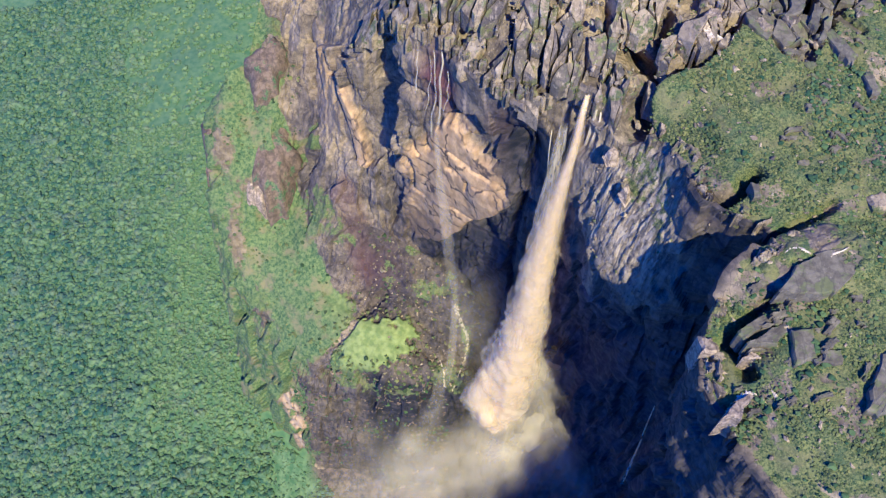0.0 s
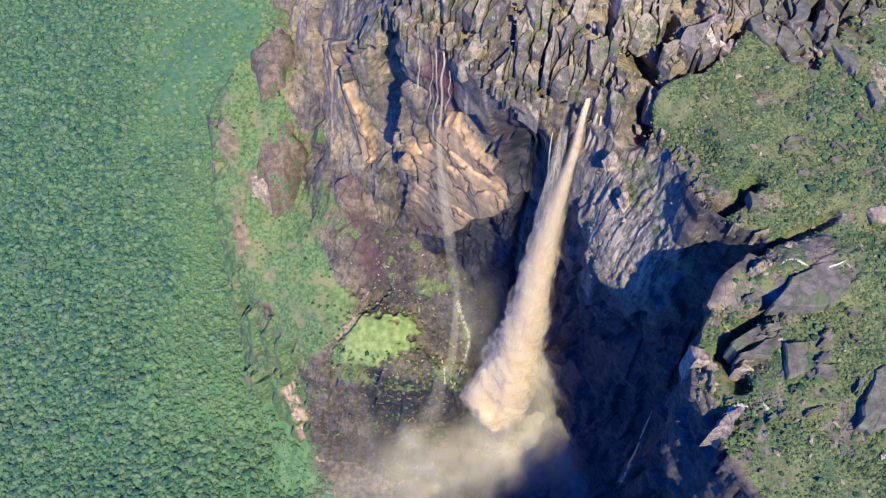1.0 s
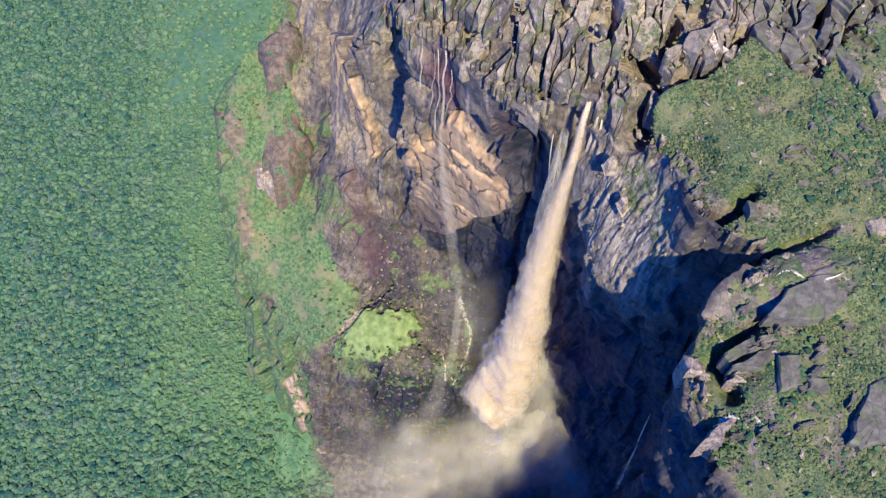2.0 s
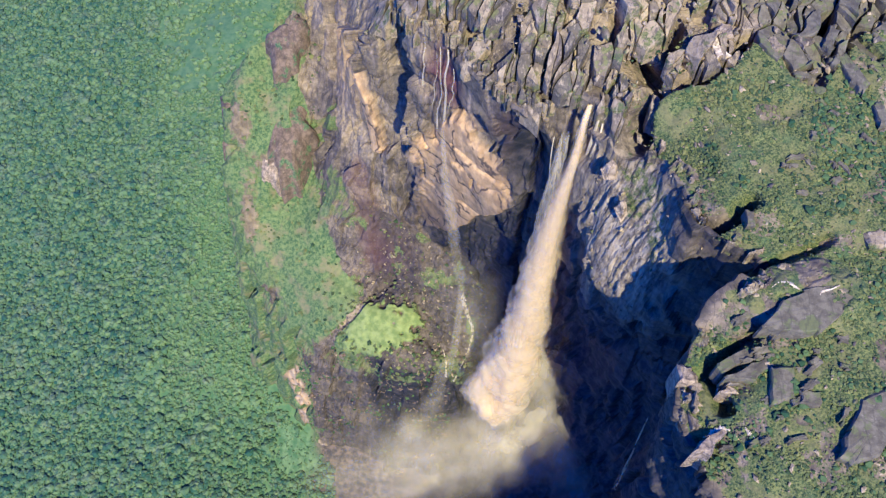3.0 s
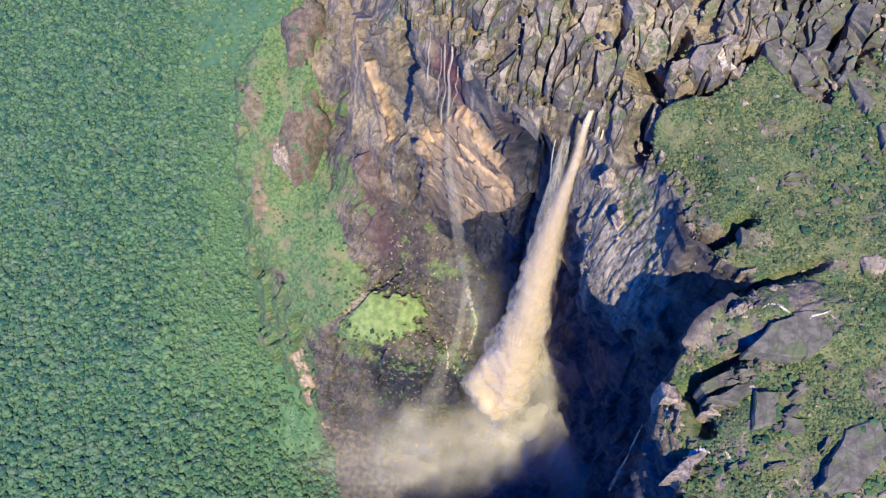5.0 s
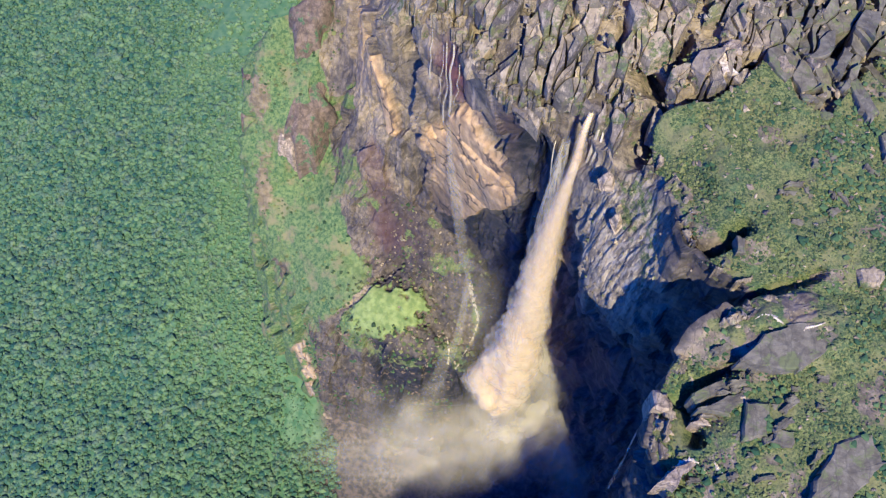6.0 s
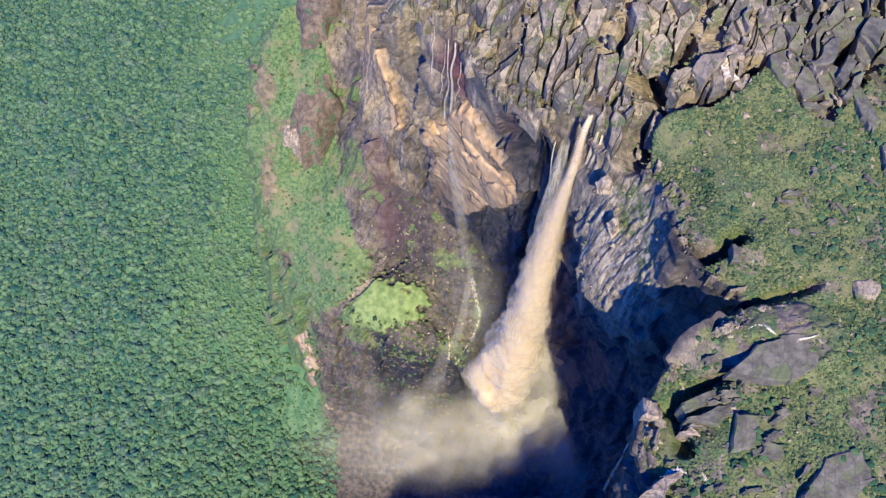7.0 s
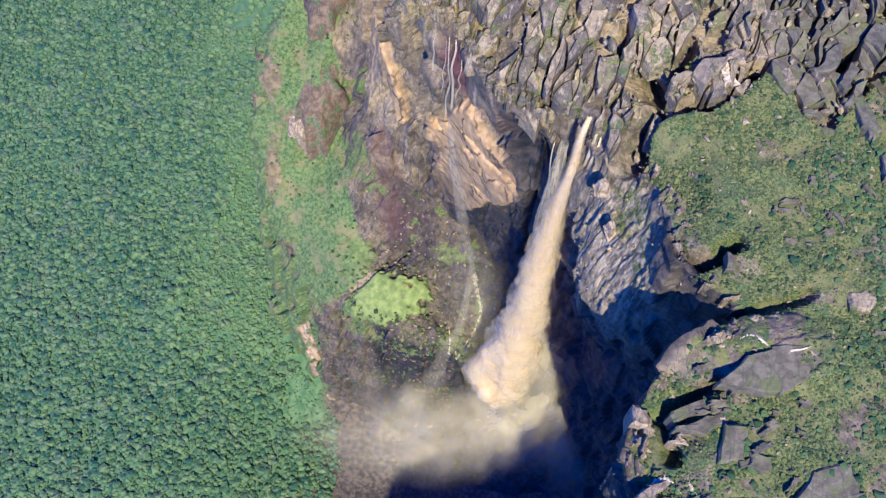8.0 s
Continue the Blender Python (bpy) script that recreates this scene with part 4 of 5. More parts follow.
outcrop([(-364, 849), (-372, 906), (-357, 931), (-319, 920), (-308, 880), (-311, 836)], 634, 90, "weathered violet-brown sandstone outcrop on the terrace's brink", (0.05, 0.4), amp=2.6)
outcrop([(-302, 868), (-291, 908), (-265, 916), (-241, 868), (-257, 813), (-286, 811)], 632, 80, "violet-brown sandstone knoll above the grassy terrace", (0.0, 0.32), amp=2.6)
outcrop([(-310, 827), (-285, 836), (-271, 818), (-285, 791), (-303, 795)], 592, 60, "cream bleached rock below a sandstone knoll", (0.0, 0.4), CREAM, amp=2.6)
outcrop([(-300, 965), (-262, 985), (-246, 970), (-258, 932), (-282, 922)], 721, 80, "tan-streaked sandstone knob above the forest", (0.1, 0.4))

outcrop([(147, 491), (152, 495), (157, 491), (156, 486), (149, 486)], 1171, 14, "cream boulder perched beside the waterfall", (-0.1, 0.45), CREAM, "summit boulders", 0.35)
outcrop([(162, 466), (166, 469), (169, 464), (166, 460)], 1147, 14, "cream rock knob below the rim", (-0.1, 0.6), CREAM, "summit boulders", 0.35)
boulder([(197, 299), (207, 298), (212, 290), (210, 282), (197, 284)], 1215, 46, "smooth pinkish sandstone boulder on the cliff's brink", (-0.1, -0.3), 2.0, material=CREAM, rise=6)
boulder([(203, 228), (213, 241), (232, 251), (234, 247), (218, 235), (214, 226)], 1212, 40, "bleached cream sandstone outcrop at the rim", (0.0, -0.2), 1.8, material=CREAM, rise=4)
boulder([(222, 271), (229, 280), (235, 272)], 1212, 30, "pale three-sided rock under a tilted slab", (0.0, -0.2), 1.2, material=CREAM, rise=4)
# ragged rocks along the brink
for k in range(92):
    at_rim = rng.uniform(6.2, 12.6) if k < 46 else rng.uniform(14.3, 17.4) if k < 78 else rng.uniform(17.4, 20.3)
    c0 = int(np.searchsorted(pace, np.interp(at_rim, np.arange(0, len(length)) / 40.0, length)))
    px, py = rim[c0, 0] + rng.uniform(0, 13) * (1 if k < 46 else 0.4), rim[c0, 1] + rng.uniform(-3, 3) + (0 if k < 46 else rng.uniform(-2, 6))
    ra, rb, way = rng.uniform(3.5, 8), rng.uniform(2, 4.5), rng.uniform(-0.6, 0.6) + (1.57 if rng.random() < 0.5 else 0.5)
    ring = []
    for t in sorted(rng.uniform(0, 6.283, 4)) + [0.4, 2.6, 4.6]:
        u, w = ra * math.cos(t), rb * math.sin(t)
        ring.append((t, px + u * math.cos(way) - w * math.sin(way), py + u * math.sin(way) + w * math.cos(way)))
    if chasm[land(px, py)[0]] < 6:
        boulder([(bx, by) for t, bx, by in sorted(ring)], 0, 18, "ragged tan and grey rock on the cliff's brink", (rng.normal(0, 0.2), rng.normal(-0.15, 0.2)), 1.2, rise=rng.uniform(0.5, 4))

# slabs strewn over the heath
def strewn(x0, x1, y0, y1, way_mid, label):
    px, py, way = rng.uniform(x0, x1), rng.uniform(y0, y1), way_mid + rng.normal(0, 0.3)
    ra, rb = rng.uniform(3.5, 9), rng.uniform(1.8, 4)
    ring = []
    for t in sorted(rng.uniform(0, 6.283, 3)) + [0.5, 2.5, 3.7, 5.6]:
        u, w = ra * math.cos(t), rb * math.sin(t)
        ring.append((t, px + u * math.cos(way) - w * math.sin(way), py + u * math.sin(way) + w * math.cos(way)))
    i, d = land(px, py)
    if chasm[i] < 2 and px > np.interp(py, [228, 296, 338, 372], [214, 212, 236, 275]):
        boulder([(bx, by) for t, bx, by in sorted(ring)], 0, 14, label, (rng.normal(0, 0.12), rng.normal(-0.1, 0.15)), 0.9, "flat_rock", rise=rng.uniform(0.4, 3.2))


for k in range(34):
    strewn(210, 315, 226, 330, 0.5, "weathered grey and tan slab lying in the heath")
for k in range(34):
    strewn(285, 390, 450, 610, -1.05, "long dark grey slab leaning in the heath")
for k in range(14):
    strewn(230, 400, 330, 470, 0.3, "low tan rock showing through the heath")

# bleached bare patches lying on the rock
def patch(points, z, label, name="bleached_rock"):
    points = [(px, py) for px, py in points]
    cx, cy = np.mean(points, axis=0)
    ring = []
    for n, ((ax, ay), (bx, by)) in enumerate(zip(points, points[1:] + points[:1])):
        for k in range(4):
            ring.append((ax + (bx - ax) * k / 4 - cx + rng.uniform(-1.1, 1.1), ay + (by - ay) * k / 4 - cy + rng.uniform(-1.1, 1.1)))
    v, f = block_mesh(ring, 9, int(cx + cy), 0.4, (0, -0.03), 0.3)
    z = SURFACE[land(cx, cy)[0]] + 2.4
    me = bpy.data.meshes.new(name)
    me.from_pydata([tuple(q) for q in v], [], f)
    me.materials.append(PALE)
    ob = new(name, me)
    ob.location = (cx, cy, z)
    return tagged(ob, label, "rock", "bleached rocks")


patch([(220, 579), (229, 577), (231, 567), (239, 559), (227, 557), (224, 568)], 1231, "white bleached rock shelf among grey boulders")
# ---- shrubs ----
bush_shapes = [crown_template(s + 40, 1) for s in range(12)] + [crown_template(s + 60, 2) for s in range(4)]


def shrubs(name, spots, sizes, label, material=BUSH):
    v, f = scatter(spots, sizes, bush_shapes)
    return tagged(mesh_object(name, v, f, material, False), label, "shrubs", kind="stuff")


hx, hy = lattice(150, 415, 170, 640, 1.9)
spots, sizes = [], []
clump = fractal(np.stack([hx / 22, hy / 22, 0 * hx], 1), 3, 81)
for px, py, c in zip(hx, hy, clump):
    i, d = land(px, py)
    if d < 3 and rng.random() < heath[i] * (0.6 + 0.65 * c) + 0.16 * top_rocks[i] * (c > 0.1) and chasm[i] < 4:
        s = min(rng.lognormal(math.log(0.64 + 0.55 * max(c, 0)), 0.42), 1.9)
        spots.append((px, py, P1[i, 2] + 0.35 * s))
        sizes.append(s)
shrubs("summit_shrubs", spots, sizes, "low green and yellowish heath shrubs on the summit")
DARK = Nodes("dark_shrub")
DARK = DARK.done(DARK.mix(DARK.island(), (0.018, 0.044, 0.018), (0.085, 0.118, 0.038)))
hx, hy = lattice(190, 415, 170, 640, 3.6)
spots, sizes = [], []
clump = fractal(np.stack([hx / 30, hy / 30, 0 * hx], 1), 3, 85)
for px, py, c in zip(hx, hy, clump):
    i, d = land(px, py)
    thick_growth = 0.08 + 0.75 * (c > 0.12) * (px + 0.2 * py > 395) + 0.5 * (c > 0.3) * (py < 345)
    if d < 3 and chasm[i] < 4 and rng.random() < heath[i] * thick_growth * (1 - slab[i]):
        s = min(rng.lognormal(math.log(1.5), 0.4), 3.4)
        spots.append((px, py, P1[i, 2] + 0.5 * s))
        sizes.append(s)
shrubs("dark_shrubs", spots, sizes, "taller dark green shrubs in clumps on the summit heath", DARK)
tx, ty = lattice(-380, 60, 500, 1050, 5.0)
spots, sizes = [], []
clump = fractal(np.stack([tx / 26, ty / 26, 0 * tx], 1), 3, 82)
for px, py, c in zip(tx, ty, clump):
    i, d = land(px, py, tree_low)
    if d < 3 and rng.random() < 0.34 * lush[i] * (1 - 0.97 * bright[i]) * (0.6 + c) + 0.30 * (1 - lush[i]) * (0.4 + c) * (px > -150 or py > 880) + 0.35 * (py < 560) * (px > -190):
        s = rng.lognormal(math.log(1.9), 0.35)
        spots.append((px, py, P1[i, 2] + 0.3 * s))
        sizes.append(s)
shrubs("terrace_shrubs", spots, sizes, "green shrubs scattered over the terrace")

# loose stones on the rubble slope and below the rim
stone_shapes = []
for k in range(6):
    bm = bmesh.new()
    bmesh.ops.create_icosphere(bm, subdivisions=1, radius=1)
    q = np.array([p.co[:] for p in bm.verts]) * rng.uniform(0.45, 1.45, (12, 3)) * np.array([0.75, 1.35, 0.9])
    stone_shapes.append((q, np.array([[p.index for p in t.verts] for t in bm.faces])))
    bm.free()
spots, sizes = [], []
for px, py in zip(*lattice(-180, 60, 505, 740, 5.5)):
    i, d = land(px, py, tree_low)
    if d < 3 and lush[i] < 0.3 and rng.random() < 0.28:
        spots.append((px, py, P1[i, 2] + 0.3))
        sizes.append(rng.lognormal(math.log(1.3), 0.45))
for i in rng.choice(np.nonzero(buttress > 0.35)[0], 60, replace=False):
    spots.append(tuple(P1[i]))
    sizes.append(rng.lognormal(math.log(1.7), 0.4))
for px, py in zip(*lattice(140, 400, 180, 660, 7)):
    i, d = land(px, py)
    if d < 3 and rng.random() < 0.35 + 0.3 * top_rocks[i]:
        spots.append((px, py, P1[i, 2] + 0.4))
        sizes.append(rng.lognormal(math.log(1.2), 0.5))
for px, py in zip(*lattice(-60, 400, 540, 780, 6.0)):
    i, d = land(px, py)
    if d < 3 and rng.random() < 0.3 * top_rocks[i] and chasm[i] < 8:
        spots.append((px, py, P0[i, 2] - 0.8 + rng.normal(0, 1.0)))
        sizes.append(rng.lognormal(math.log(1.9), 0.45))
v, f = scatter(spots, sizes, stone_shapes, 0.8)
tagged(mesh_object("loose_stones", v, f, BLOCK, False), "loose grey and tan sandstone rubble", "rubble", kind="stuff")


# ---- water ----
def tube(path, radii, around, rows, wobble, seed, squash=0.8):
    """A falling column along path: a closed skin with lumps that grow downwards. Returns vertices, faces, and how far down each vertex is."""
    p = spline(path, 0)
    s = np.concatenate([[0], np.cumsum(np.linalg.norm(np.diff(p, axis=0), axis=1))])
    at = np.linspace(0, s[-1], rows)
    c = np.stack([np.interp(at, s, p[:, k]) for k in range(3)], 1)
    r = np.interp(at / s[-1], np.linspace(0, 1, len(radii)), radii)
    th = np.linspace(0, 2 * math.pi, around, endpoint=False)
    v = np.stack([c[:, None, 0] + r[:, None] * np.cos(th), c[:, None, 1] + r[:, None] * squash * np.sin(th), c[:, None, 2] + 0 * th], -1)
    out = np.stack([np.cos(th), np.sin(th), 0 * th], 1)[None]
    q = v.reshape(-1, 3)
    down = np.repeat(at / s[-1], around)
    streaks = fractal(q / np.array([4.0, 4.0, 40.0]), 3, seed) * 0.16
    lumps = fractal(q / np.array([24.0, 24.0, 30.0]), 3, seed + 3, 0.5) * 0.32
    bulge = (streaks * (1 - down) + lumps * down) * wobble * np.repeat(r, around)
    q = q + (out * np.ones((rows, 1, 1))).reshape(-1, 3) * bulge[:, None]
    a = np.arange(rows * around).reshape(rows, around)
    b = np.roll(a, -1, axis=1)
    f = np.stack([a[:-1], b[:-1], b[1:], a[1:]], -1).reshape(-1, 4)
    return q, f, down


main_path = [(139, 566, 1180), (133, 550, 1184), (127, 532, 1170), (124, 526, 1110), (118, 525, 1020), (113, 525, 900), (109, 520, 760), (102, 516, 640), (97, 508, 540), (95, 498, 430), (102, 488, 350)]
waterfall = new("waterfall")
waterfall.location = (131, 545, 1189)
tagged(waterfall, "tall white waterfall plunging from the sandstone rim", "waterfall")


def water_part(name, path, radii, around, rows, wobble, seed, top_thick, end_thick, parent, material, label=""):
    v, f, down = tube(path, radii, around, rows, wobble, seed)
    thick = (top_thick + (end_thick - top_thick) * smooth(down, 0.05, 0.95)) * (1 - smooth(down, 0.86, 1.0)) * smooth(down, -0.01, 0.02)
    ob = mesh_object(name, v - np.array(parent.location), f, material, True, {"thick": thick})
    ob.parent = parent
    return tagged(ob, label)


SWELL = [1.4, 4.0, 7.6, 11.8, 16, 20.5, 25, 28, 26, 20, 8]
for name, scale, top_thick, end_thick, kind, label in (("water_core", 0.6, 1.8, 2.4, FALL, ""), ("water_sheet", 0.75, 0.9, 1.0, FALL, ""), ("water_sheet", 0.88, 0.5, 0.6, FALL, ""), ("water_sheet", 1.0, 0.4, 0.6, SPRAY, ""), ("water_veil", 1.14, 0.3, 0.5, SPRAY, "thin drifting veil of spray"), ("water_veil", 1.32, 0.16, 0.28, SPRAY, "thin drifting veil of spray")):
    water_part(name, main_path, [r * scale for r in SWELL], 48, 240, 0.5 + 1.8 * (scale - 0.6), 101 + int(scale * 9), top_thick, end_thick, waterfall, kind, label)
for scale, thick in ((0.55, 1.4), (0.72, 0.7), (0.88, 0.5), (1.0, 0.4), (1.15, 0.28)):
    water_part("water_billow", [(94, 524, 640), (80, 520, 600), (68, 514, 550), (60, 504, 480), (72, 490, 420), (92, 486, 360)], [r * scale for r in (5, 13, 19, 23, 20, 8)], 40, 120, 1.4, 107, thick, thick, waterfall, SPRAY, "rounded billow of spray")

for dx, dy, top, drop, w, k in ((8, -9, 1180, 130, 1.8, 1), (12, -14, 1174, 90, 1.5, 2), (17, -20, 1170, 60, 1.4, 3), (-19, -1, 1124, 150, 0.7, 6), (-26, 5, 1118, 90, 0.6, 7)):
    path = [(131 + dx, 545 + dy, top), (130 + dx, 539 + dy, top - 8), (128 + dx * 0.9, 536 + dy, top - drop * 0.4), (126 + dx * 0.7, 535 + dy, top - drop)]
    water_part("water_strand", path, [w * 0.6, w, w * 1.2, w * 1.5], 14, 70, 0.8, 120 + k, 0.9, 0.3, waterfall, FALL)

water_part("water_veil", [(114, 540, 1140), (111, 533, 1080), (108, 531, 1000), (104, 530, 900), (100, 528, 800)], [4, 7, 9, 10, 9], 30, 120, 1.4, 131, 0.5, 0.3, waterfall, FALL, "thin drifting veil of spray")

trickle = new("thin_waterfall")
trickle.location = (258, 384, 745)
tagged(trickle, "thin white trickle down the shadowed gorge wall", "waterfall")
water_part("water_strand", [(252, 386, 790), (250, 378, 745), (249, 368, 690), (248, 360, 620), (247, 352, 540)], [0.6, 1.0, 1.4, 1.8, 2.2], 12, 80, 0.9, 135, 0.6, 0.35, trickle, FALL)

side_fall = new("side_waterfall")
side_fall.location = (-12, 636, 1128)
tagged(side_fall, "thin veil of water sliding down the dark cliff", "waterfall")
for x0, y0, z0, z1, w, k, thick in ((-27, 640, 1130, 1060, 0.6, 1, 0.45), (-10, 622, 1138, 1000, 0.8, 2, 0.5), (-2, 614, 1145, 1030, 1.2, 3, 0.65), (4, 610, 1120, 1060, 0.6, 4, 0.4), (-14, 626, 1125, 1040, 0.5, 5, 0.35)):
    path = [(x0, y0 + 9, z0), (x0 + 1, y0 + 1, z0 - 8), (x0 - 2 + 1.5 * (k % 3), y0 - 4, 0.75 * z0 + 0.25 * z1), (x0 - 2 + 2 * k % 5, y0 - 4, 0.55 * z0 + 0.45 * z1), (x0 - 3 + 1.2 * (k % 2), y0 - 3, 0.3 * z0 + 0.7 * z1), (x0 - 1 - k, y0 - 5 + k, z1)]
    water_part("water_strand", path, [w * 0.7, w, w * 1.1, w * 1.4], 12, 70, 0.8, 140 + k, thick, 0.5, side_fall, FALL)
water_part("water_veil", [(-8, 616, 1020), (-4, 612, 930), (4, 612, 820), (10, 616, 700), (18, 622, 600), (16, 580, 530), (8, 545, 508), (-4, 516, 480), (-26, 484, 380)], [2.0, 4, 7, 8, 7, 6, 7, 10, 14], 24, 200, 2.2, 150, 0.2, 0.1, side_fall, SPRAY)


def stream(name, points, widths, label, lift=1.2, tree=tree_low, material=FALL, thick=0.95):
    p = spline([(px, py, 0) for px, py in points], 0)[::3]
    w = np.interp(np.linspace(0, 1, len(p)), np.linspace(0, 1, len(widths)), widths)
    way = np.gradient(p, axis=0)
    side = np.stack([-way[:, 1], way[:, 0]], 1) / (np.linalg.norm(way[:, :2], axis=1, keepdims=True) + 1e-9)
    verts, mask = [], []
    for k in (-1, -0.6, 0, 0.6, 1):
        for n, (q, s) in enumerate(zip(p, side)):
            e = q[:2] + s * w[n] * k * (1 + 0.35 * math.sin(n * 1.7 + k * 3)) * rng.uniform(0.55, 1.35)
            i, d = land(e[0], e[1], tree)
            verts.append((e[0], e[1], P1[i, 2] + lift * (1.3 - abs(k))))
            mask.append(thick * (1 if abs(k) < 0.9 else 0.15))
    n = len(p)
    faces = [(r * n + i, r * n + i + 1, (r + 1) * n + i + 1, (r + 1) * n + i) for r in range(4) for i in range(n - 1)]
    return tagged(mesh_object(name, verts, faces, material, True, {"thick": mask}), label, "stream")


stream("stream", [(18, 640), (26, 622), (38, 596), (36, 572), (28, 548), (14, 518)], [5, 4, 3, 1.8, 1.6, 1.8], "white stream tumbling over dark rubble", thick=0.6)
spots, sizes, tufts, tuft_sizes = [], [], [], []
slope_at = np.nonzero((on_low > 0) & (low >= 92) & (low < 178) & (P1[:, 0] > -255) & (P1[:, 0] < 10) & (P1[:, 2] > 60))[0]
for i in rng.choice(slope_at, 1300, replace=False):
    if rng.random() < 0.55:
        spots.append(tuple(P1[i] + N0[i] * 0.3))
        sizes.append(rng.lognormal(math.log(1.5), 0.45))
    elif fractal(P1[i:i + 1] / 30, 2, 87)[0] > 0.1:
        tufts.append(tuple(P1[i] + N0[i] * 0.5))
        tuft_sizes.append(rng.lognormal(math.log(2.1), 0.35))
v, f = scatter(spots, sizes, stone_shapes, 0.8)
tagged(mesh_object("slope_rubble", v, f, PINK, False), "brown and reddish rubble on the dark lower slope", "rubble", kind="stuff")
shrubs("slope_shrubs", tufts, tuft_sizes, "dark green shrubs clinging to the lower slope", DARK)
stream("rivulet", [(-4, 560), (2, 540), (3, 522)], [1.6, 1.6, 2.0], "short white rivulet at the terrace's edge")
for points, widths, label in (([(259, 316), (265, 322), (271, 326), (277, 332), (281, 331), (284, 333)], [0.5, 1.4, 0.9, 2.6, 2.2, 0.4], "cream forked bare streak on the broad slab"),
                              ([(287, 335), (290, 341), (293, 345), (299, 347), (305, 350)], [0.4, 2.4, 1.6, 0.7, 0.5], "cream bare streak across the broad slab"),
                              ([(258, 348), (264, 352), (271, 350), (277, 346)], [0.5, 1.2, 1.5, 0.4], "cream bare rock beside a cleft"),
                              ([(209, 230), (215, 240), (222, 246), (229, 245)], [1.4, 2.4, 2.6, 0.5], "bleached rock along the rim"),
                              ([(238, 246), (241, 241), (244, 238)], [0.6, 1.5, 0.5], "small bleached bare spot in the heath"),
                              ([(224, 276), (228, 284), (236, 287), (244, 290)], [0.5, 1.0, 1.2, 0.4], "pale ledge under a tilted slab")):
    tagged(stream("bleached_rock", points, widths, label, 1.3, tree_top, PALE), label, "rock", "bleached rocks")
stream("rapids", [(352, 648), (338, 640), (326, 630), (314, 618), (306, 610)], [5, 4, 3.4, 3, 2], "white rapids of the summit stream between rocks", 2.0, tree_top, PALE)

# spray: billowing layers through the plume at the foot of the falls
LOW_PUFFS = [(40, 463, 280, 46, 0.46), (84, 470, 270, 50, 0.9), (118, 494, 330, 44, 1.1), (3, 437, 260, 46, 0.6), (-36, 447, 290, 44, 0.49), (-70, 422, 290, 48, 0.39), (-121, 394, 290, 52, 0.25), (-172, 386, 330, 46, 0.14), (-41, 481, 340, 26, 0.6), (-21, 505, 370, 20, 0.6), (-1, 528, 400, 16, 0.6), (-93, 456, 330, 50, 0.21), (172, 504, 350, 44, 0.7), (214, 487, 320, 50, 0.3), (190, 456, 270, 50, 0.35), (235, 526, 420, 36, 0.44), (234, 439, 230, 46, 0.15), (70, 496, 440, 24, 0.5), (186, 502, 440, 50, 0.6)]
HIGH_PUFFS = [(9, 554, 440, 12, 0.3), (172, 540, 575, 40, 1.2), (160, 530, 560, 36, 0.9), (54, 537, 660, 36, 0.26), (49, 525, 600, 34, 0.24), (28, 550, 740, 40, 0.26), (65, 556, 700, 26, 0.2), (15, 560, 820, 40, 0.22), (73, 562, 820, 34, 0.36), (64, 541, 560, 18, 0.7), (62, 508, 520, 24, 0.7), (70, 496, 440, 24, 0.5), (128, 508, 560, 22, 0.4)]
spray = new("spray_cloud")
spray.location = (60, 490, 330)
tagged(spray, "soft white spray drifting from the foot of the falls", "mist")
eye_way = np.array([0.0, 0.27, -0.963])
up_way = np.array([0.0, 0.963, 0.27])
for layer in range(13):
    low_part = layer < 7
    middle = np.array([40, 470, 320]) if low_part else np.array([70, 535, 620])
    uu, ww = np.meshgrid(np.arange(-290, 260, 6.0), np.arange(-150, 200, 6.0)) if low_part else np.meshgrid(np.arange(-110, 150, 5.0), np.arange(-90, 130, 5.0))
    q = middle + uu.ravel()[:, None] * np.array([1.0, 0, 0]) + ww.ravel()[:, None] * up_way - eye_way * ((layer - 3) * 34 if low_part else (layer - 9.5) * 44)
    q = q - eye_way * (fractal(q / 55, 3, 160 + layer) * 20)[:, None]
    dens = 0
    for bx, by, bz, br, bd in (LOW_PUFFS if low_part else HIGH_PUFFS):
        dens = dens + bd * np.exp(-(((q - np.array([bx, by, bz])) ** 2).sum(1)) / (br * br))
    dens = dens * (1 + 0.6 * fractal(q / 40, 4, 170 + layer, 0.55)).clip(0.1, 3)
    thick = 1 - np.exp(-0.5 * dens)
    a = np.arange(uu.size).reshape(uu.shape)
    f = np.stack([a[:-1, :-1], a[:-1, 1:], a[1:, 1:], a[1:, :-1]], -1).reshape(-1, 4)
    dense = thick.reshape(uu.shape) > 0.008
    body = np.zeros_like(dense)
    body.ravel()[thick.argmax()] = True
    for step in range(160):
        spread = np.pad(body, 1)
        body = dense & (spread[1:-1, 1:-1] | spread[:-2, 1:-1] | spread[2:, 1:-1] | spread[1:-1, :-2] | spread[1:-1, 2:])
    thick = np.where(body.ravel(), thick - 0.008, 0)
    f = f[body.ravel()[f].all(1)]
    used = np.unique(f)
    back = np.zeros(uu.size, int)
    back[used] = np.arange(len(used))
    ob = mesh_object("spray_layer", (q - np.array(spray.location))[used], back[f], SPRAY, True, {"thick": thick[used]})
    ob.parent = spray
scene.cycles.transparent_max_bounces = 40

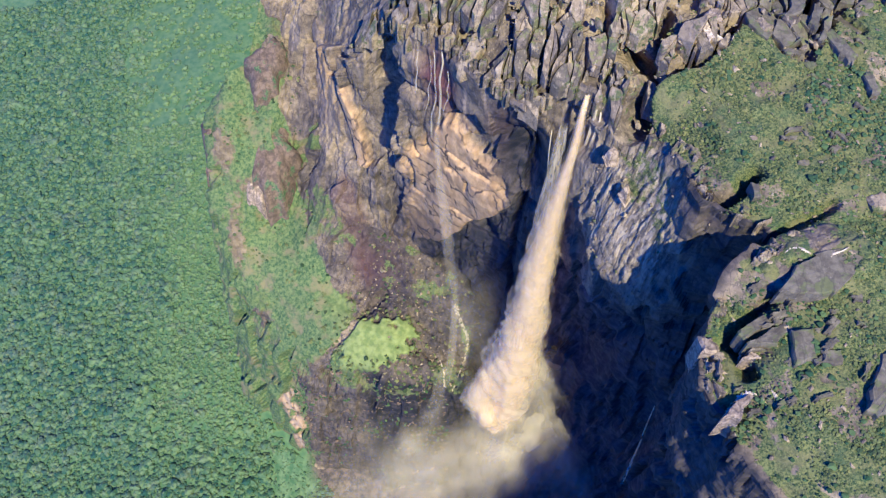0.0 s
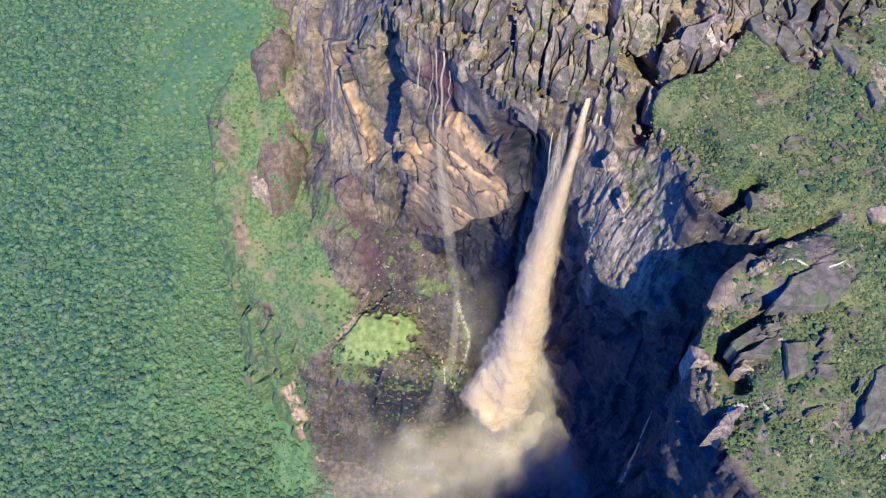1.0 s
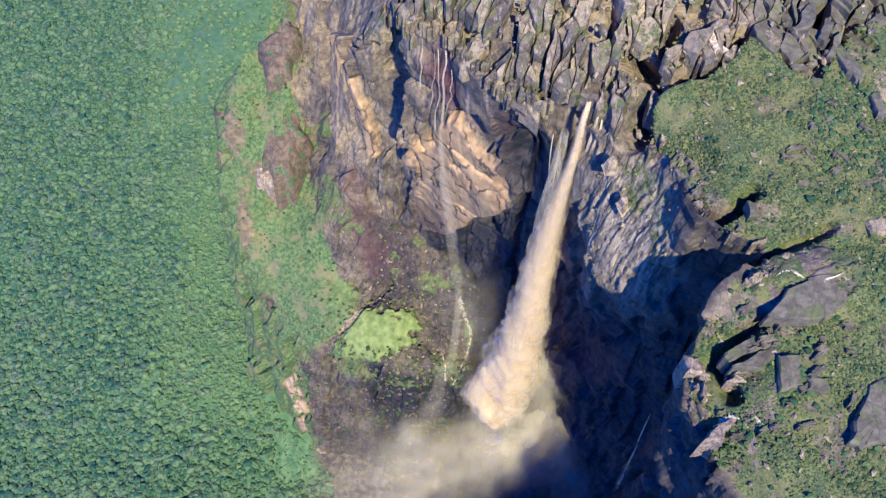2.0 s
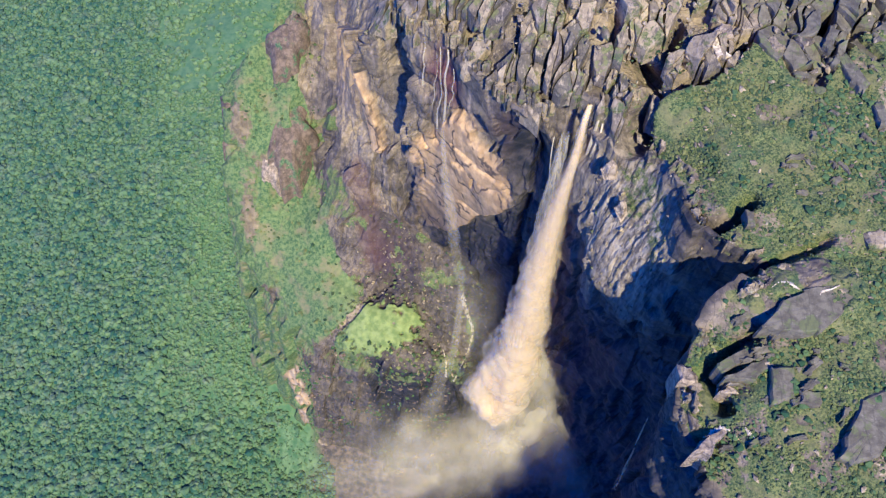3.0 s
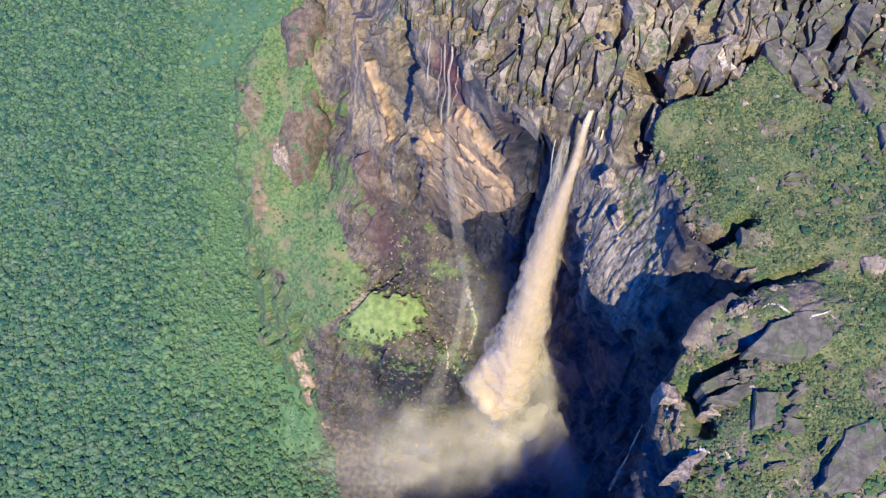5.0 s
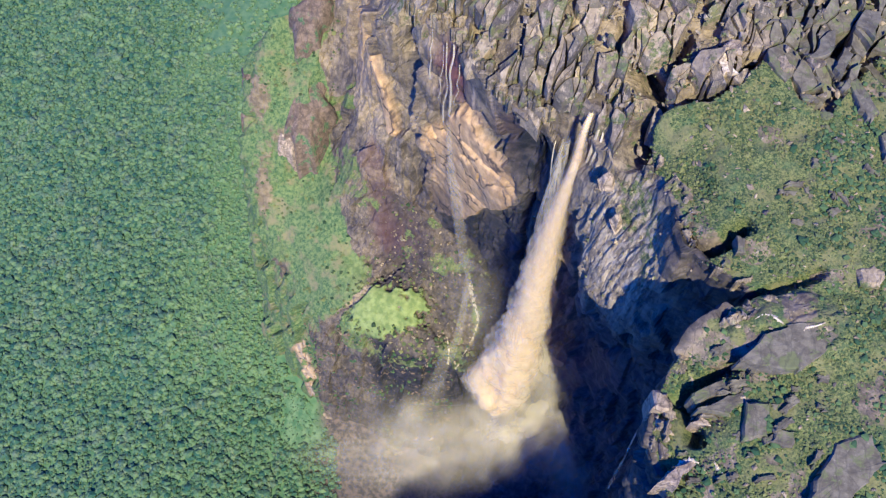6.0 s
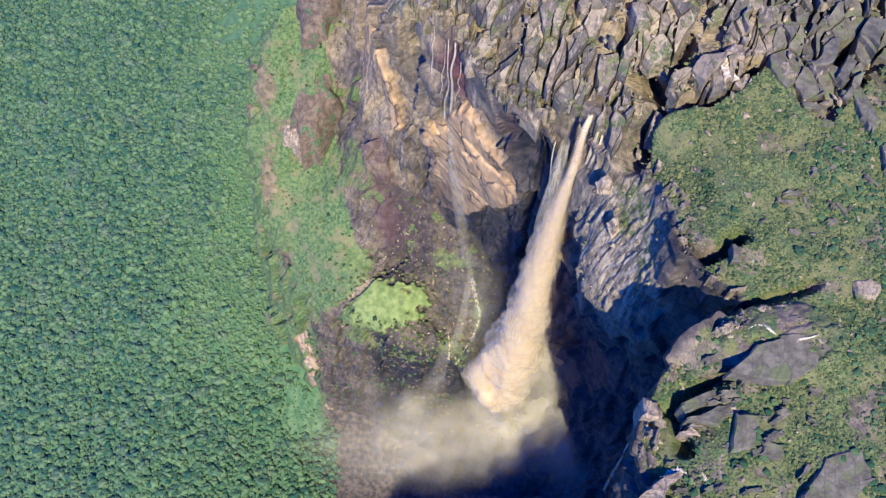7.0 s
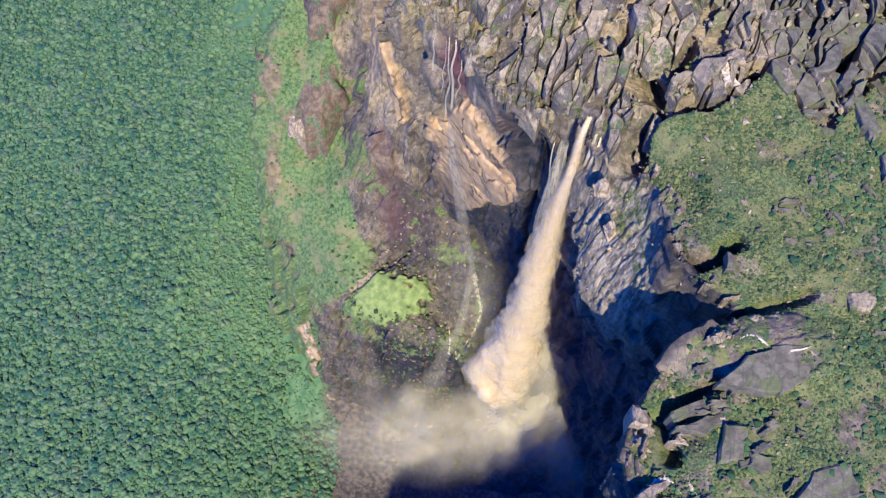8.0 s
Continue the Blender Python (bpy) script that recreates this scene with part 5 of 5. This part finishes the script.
# ---- single trees round the mound and along the gully ----
BARK = Nodes("bark")
BARK = BARK.done(BARK.mix(BARK.ramp(BARK.noise(0.8, 4), 0.3, 0.7), (0.06, 0.045, 0.035), (0.14, 0.11, 0.08)))


def make_tree(height, spread, seed):
    tree = new("tree")
    g = np.random.default_rng(seed)
    bm = bmesh.new()
    bmesh.ops.create_cone(bm, cap_ends=True, segments=7, radius1=height * 0.05, radius2=height * 0.018, depth=height * 0.8, matrix=pose(0, 0, height * 0.36))
    for k in range(4):
        t = k * 1.6 + g.uniform(0, 0.6)
        limb = pose(0, 0, height * 0.6) @ pose(0, 0, 0, 0, 52, math.degrees(t)) @ pose(0, 0, spread * 0.4)
        bmesh.ops.create_cone(bm, cap_ends=True, segments=5, radius1=height * 0.02, radius2=height * 0.008, depth=spread * 0.8, matrix=limb)
    me = bpy.data.meshes.new("trunk")
    bm.to_mesh(me)
    bm.free()
    me.materials.append(BARK)
    trunk = new("trunk", me)
    trunk.parent = tree
    verts, faces, at = [], [], 0
    for k in range(13):
        v, f = bush_shapes[(k + seed) % len(bush_shapes)]
        t, d = g.uniform(0, 6.283), spread * math.sqrt(g.uniform(0, 1)) * 0.8
        verts.append(v * spread * g.uniform(0.25, 0.5) + np.array([d * math.cos(t), d * math.sin(t), height * g.uniform(0.7, 0.95) - 0.25 * d]))
        faces.append(f + at)
        at += len(v)
    crown = mesh_object("crown", np.concatenate(verts), np.concatenate(faces), BUSH, False)
    crown.parent = tree
    return tagged(tree, "small dark green tree on the terrace's rubble slope", "tree", "terrace trees")


first_trees = [make_tree(7.0, 2.6, 3), make_tree(5.0, 2.2, 4)]
planted = 0
for px, py in zip(*lattice(-190, 20, 520, 700, 11)):
    i, d = land(px, py, tree_low)
    ring = abs(((px + 102) / 66) ** 2 + ((py - 588) / 40) ** 2 - 1.15)
    if d > 3 or rng.random() > 0.9 * (ring < 0.35) + 0.25 * (px > -60) * (py < 640):
        continue
    spot = pose(px, py, P1[i, 2] - 0.3, 0, 0, rng.uniform(0, 360))
    if planted < 2:
        first_trees[planted].matrix_basis = spot
    else:
        copy_thing(first_trees[planted % 2], spot)
    planted += 1
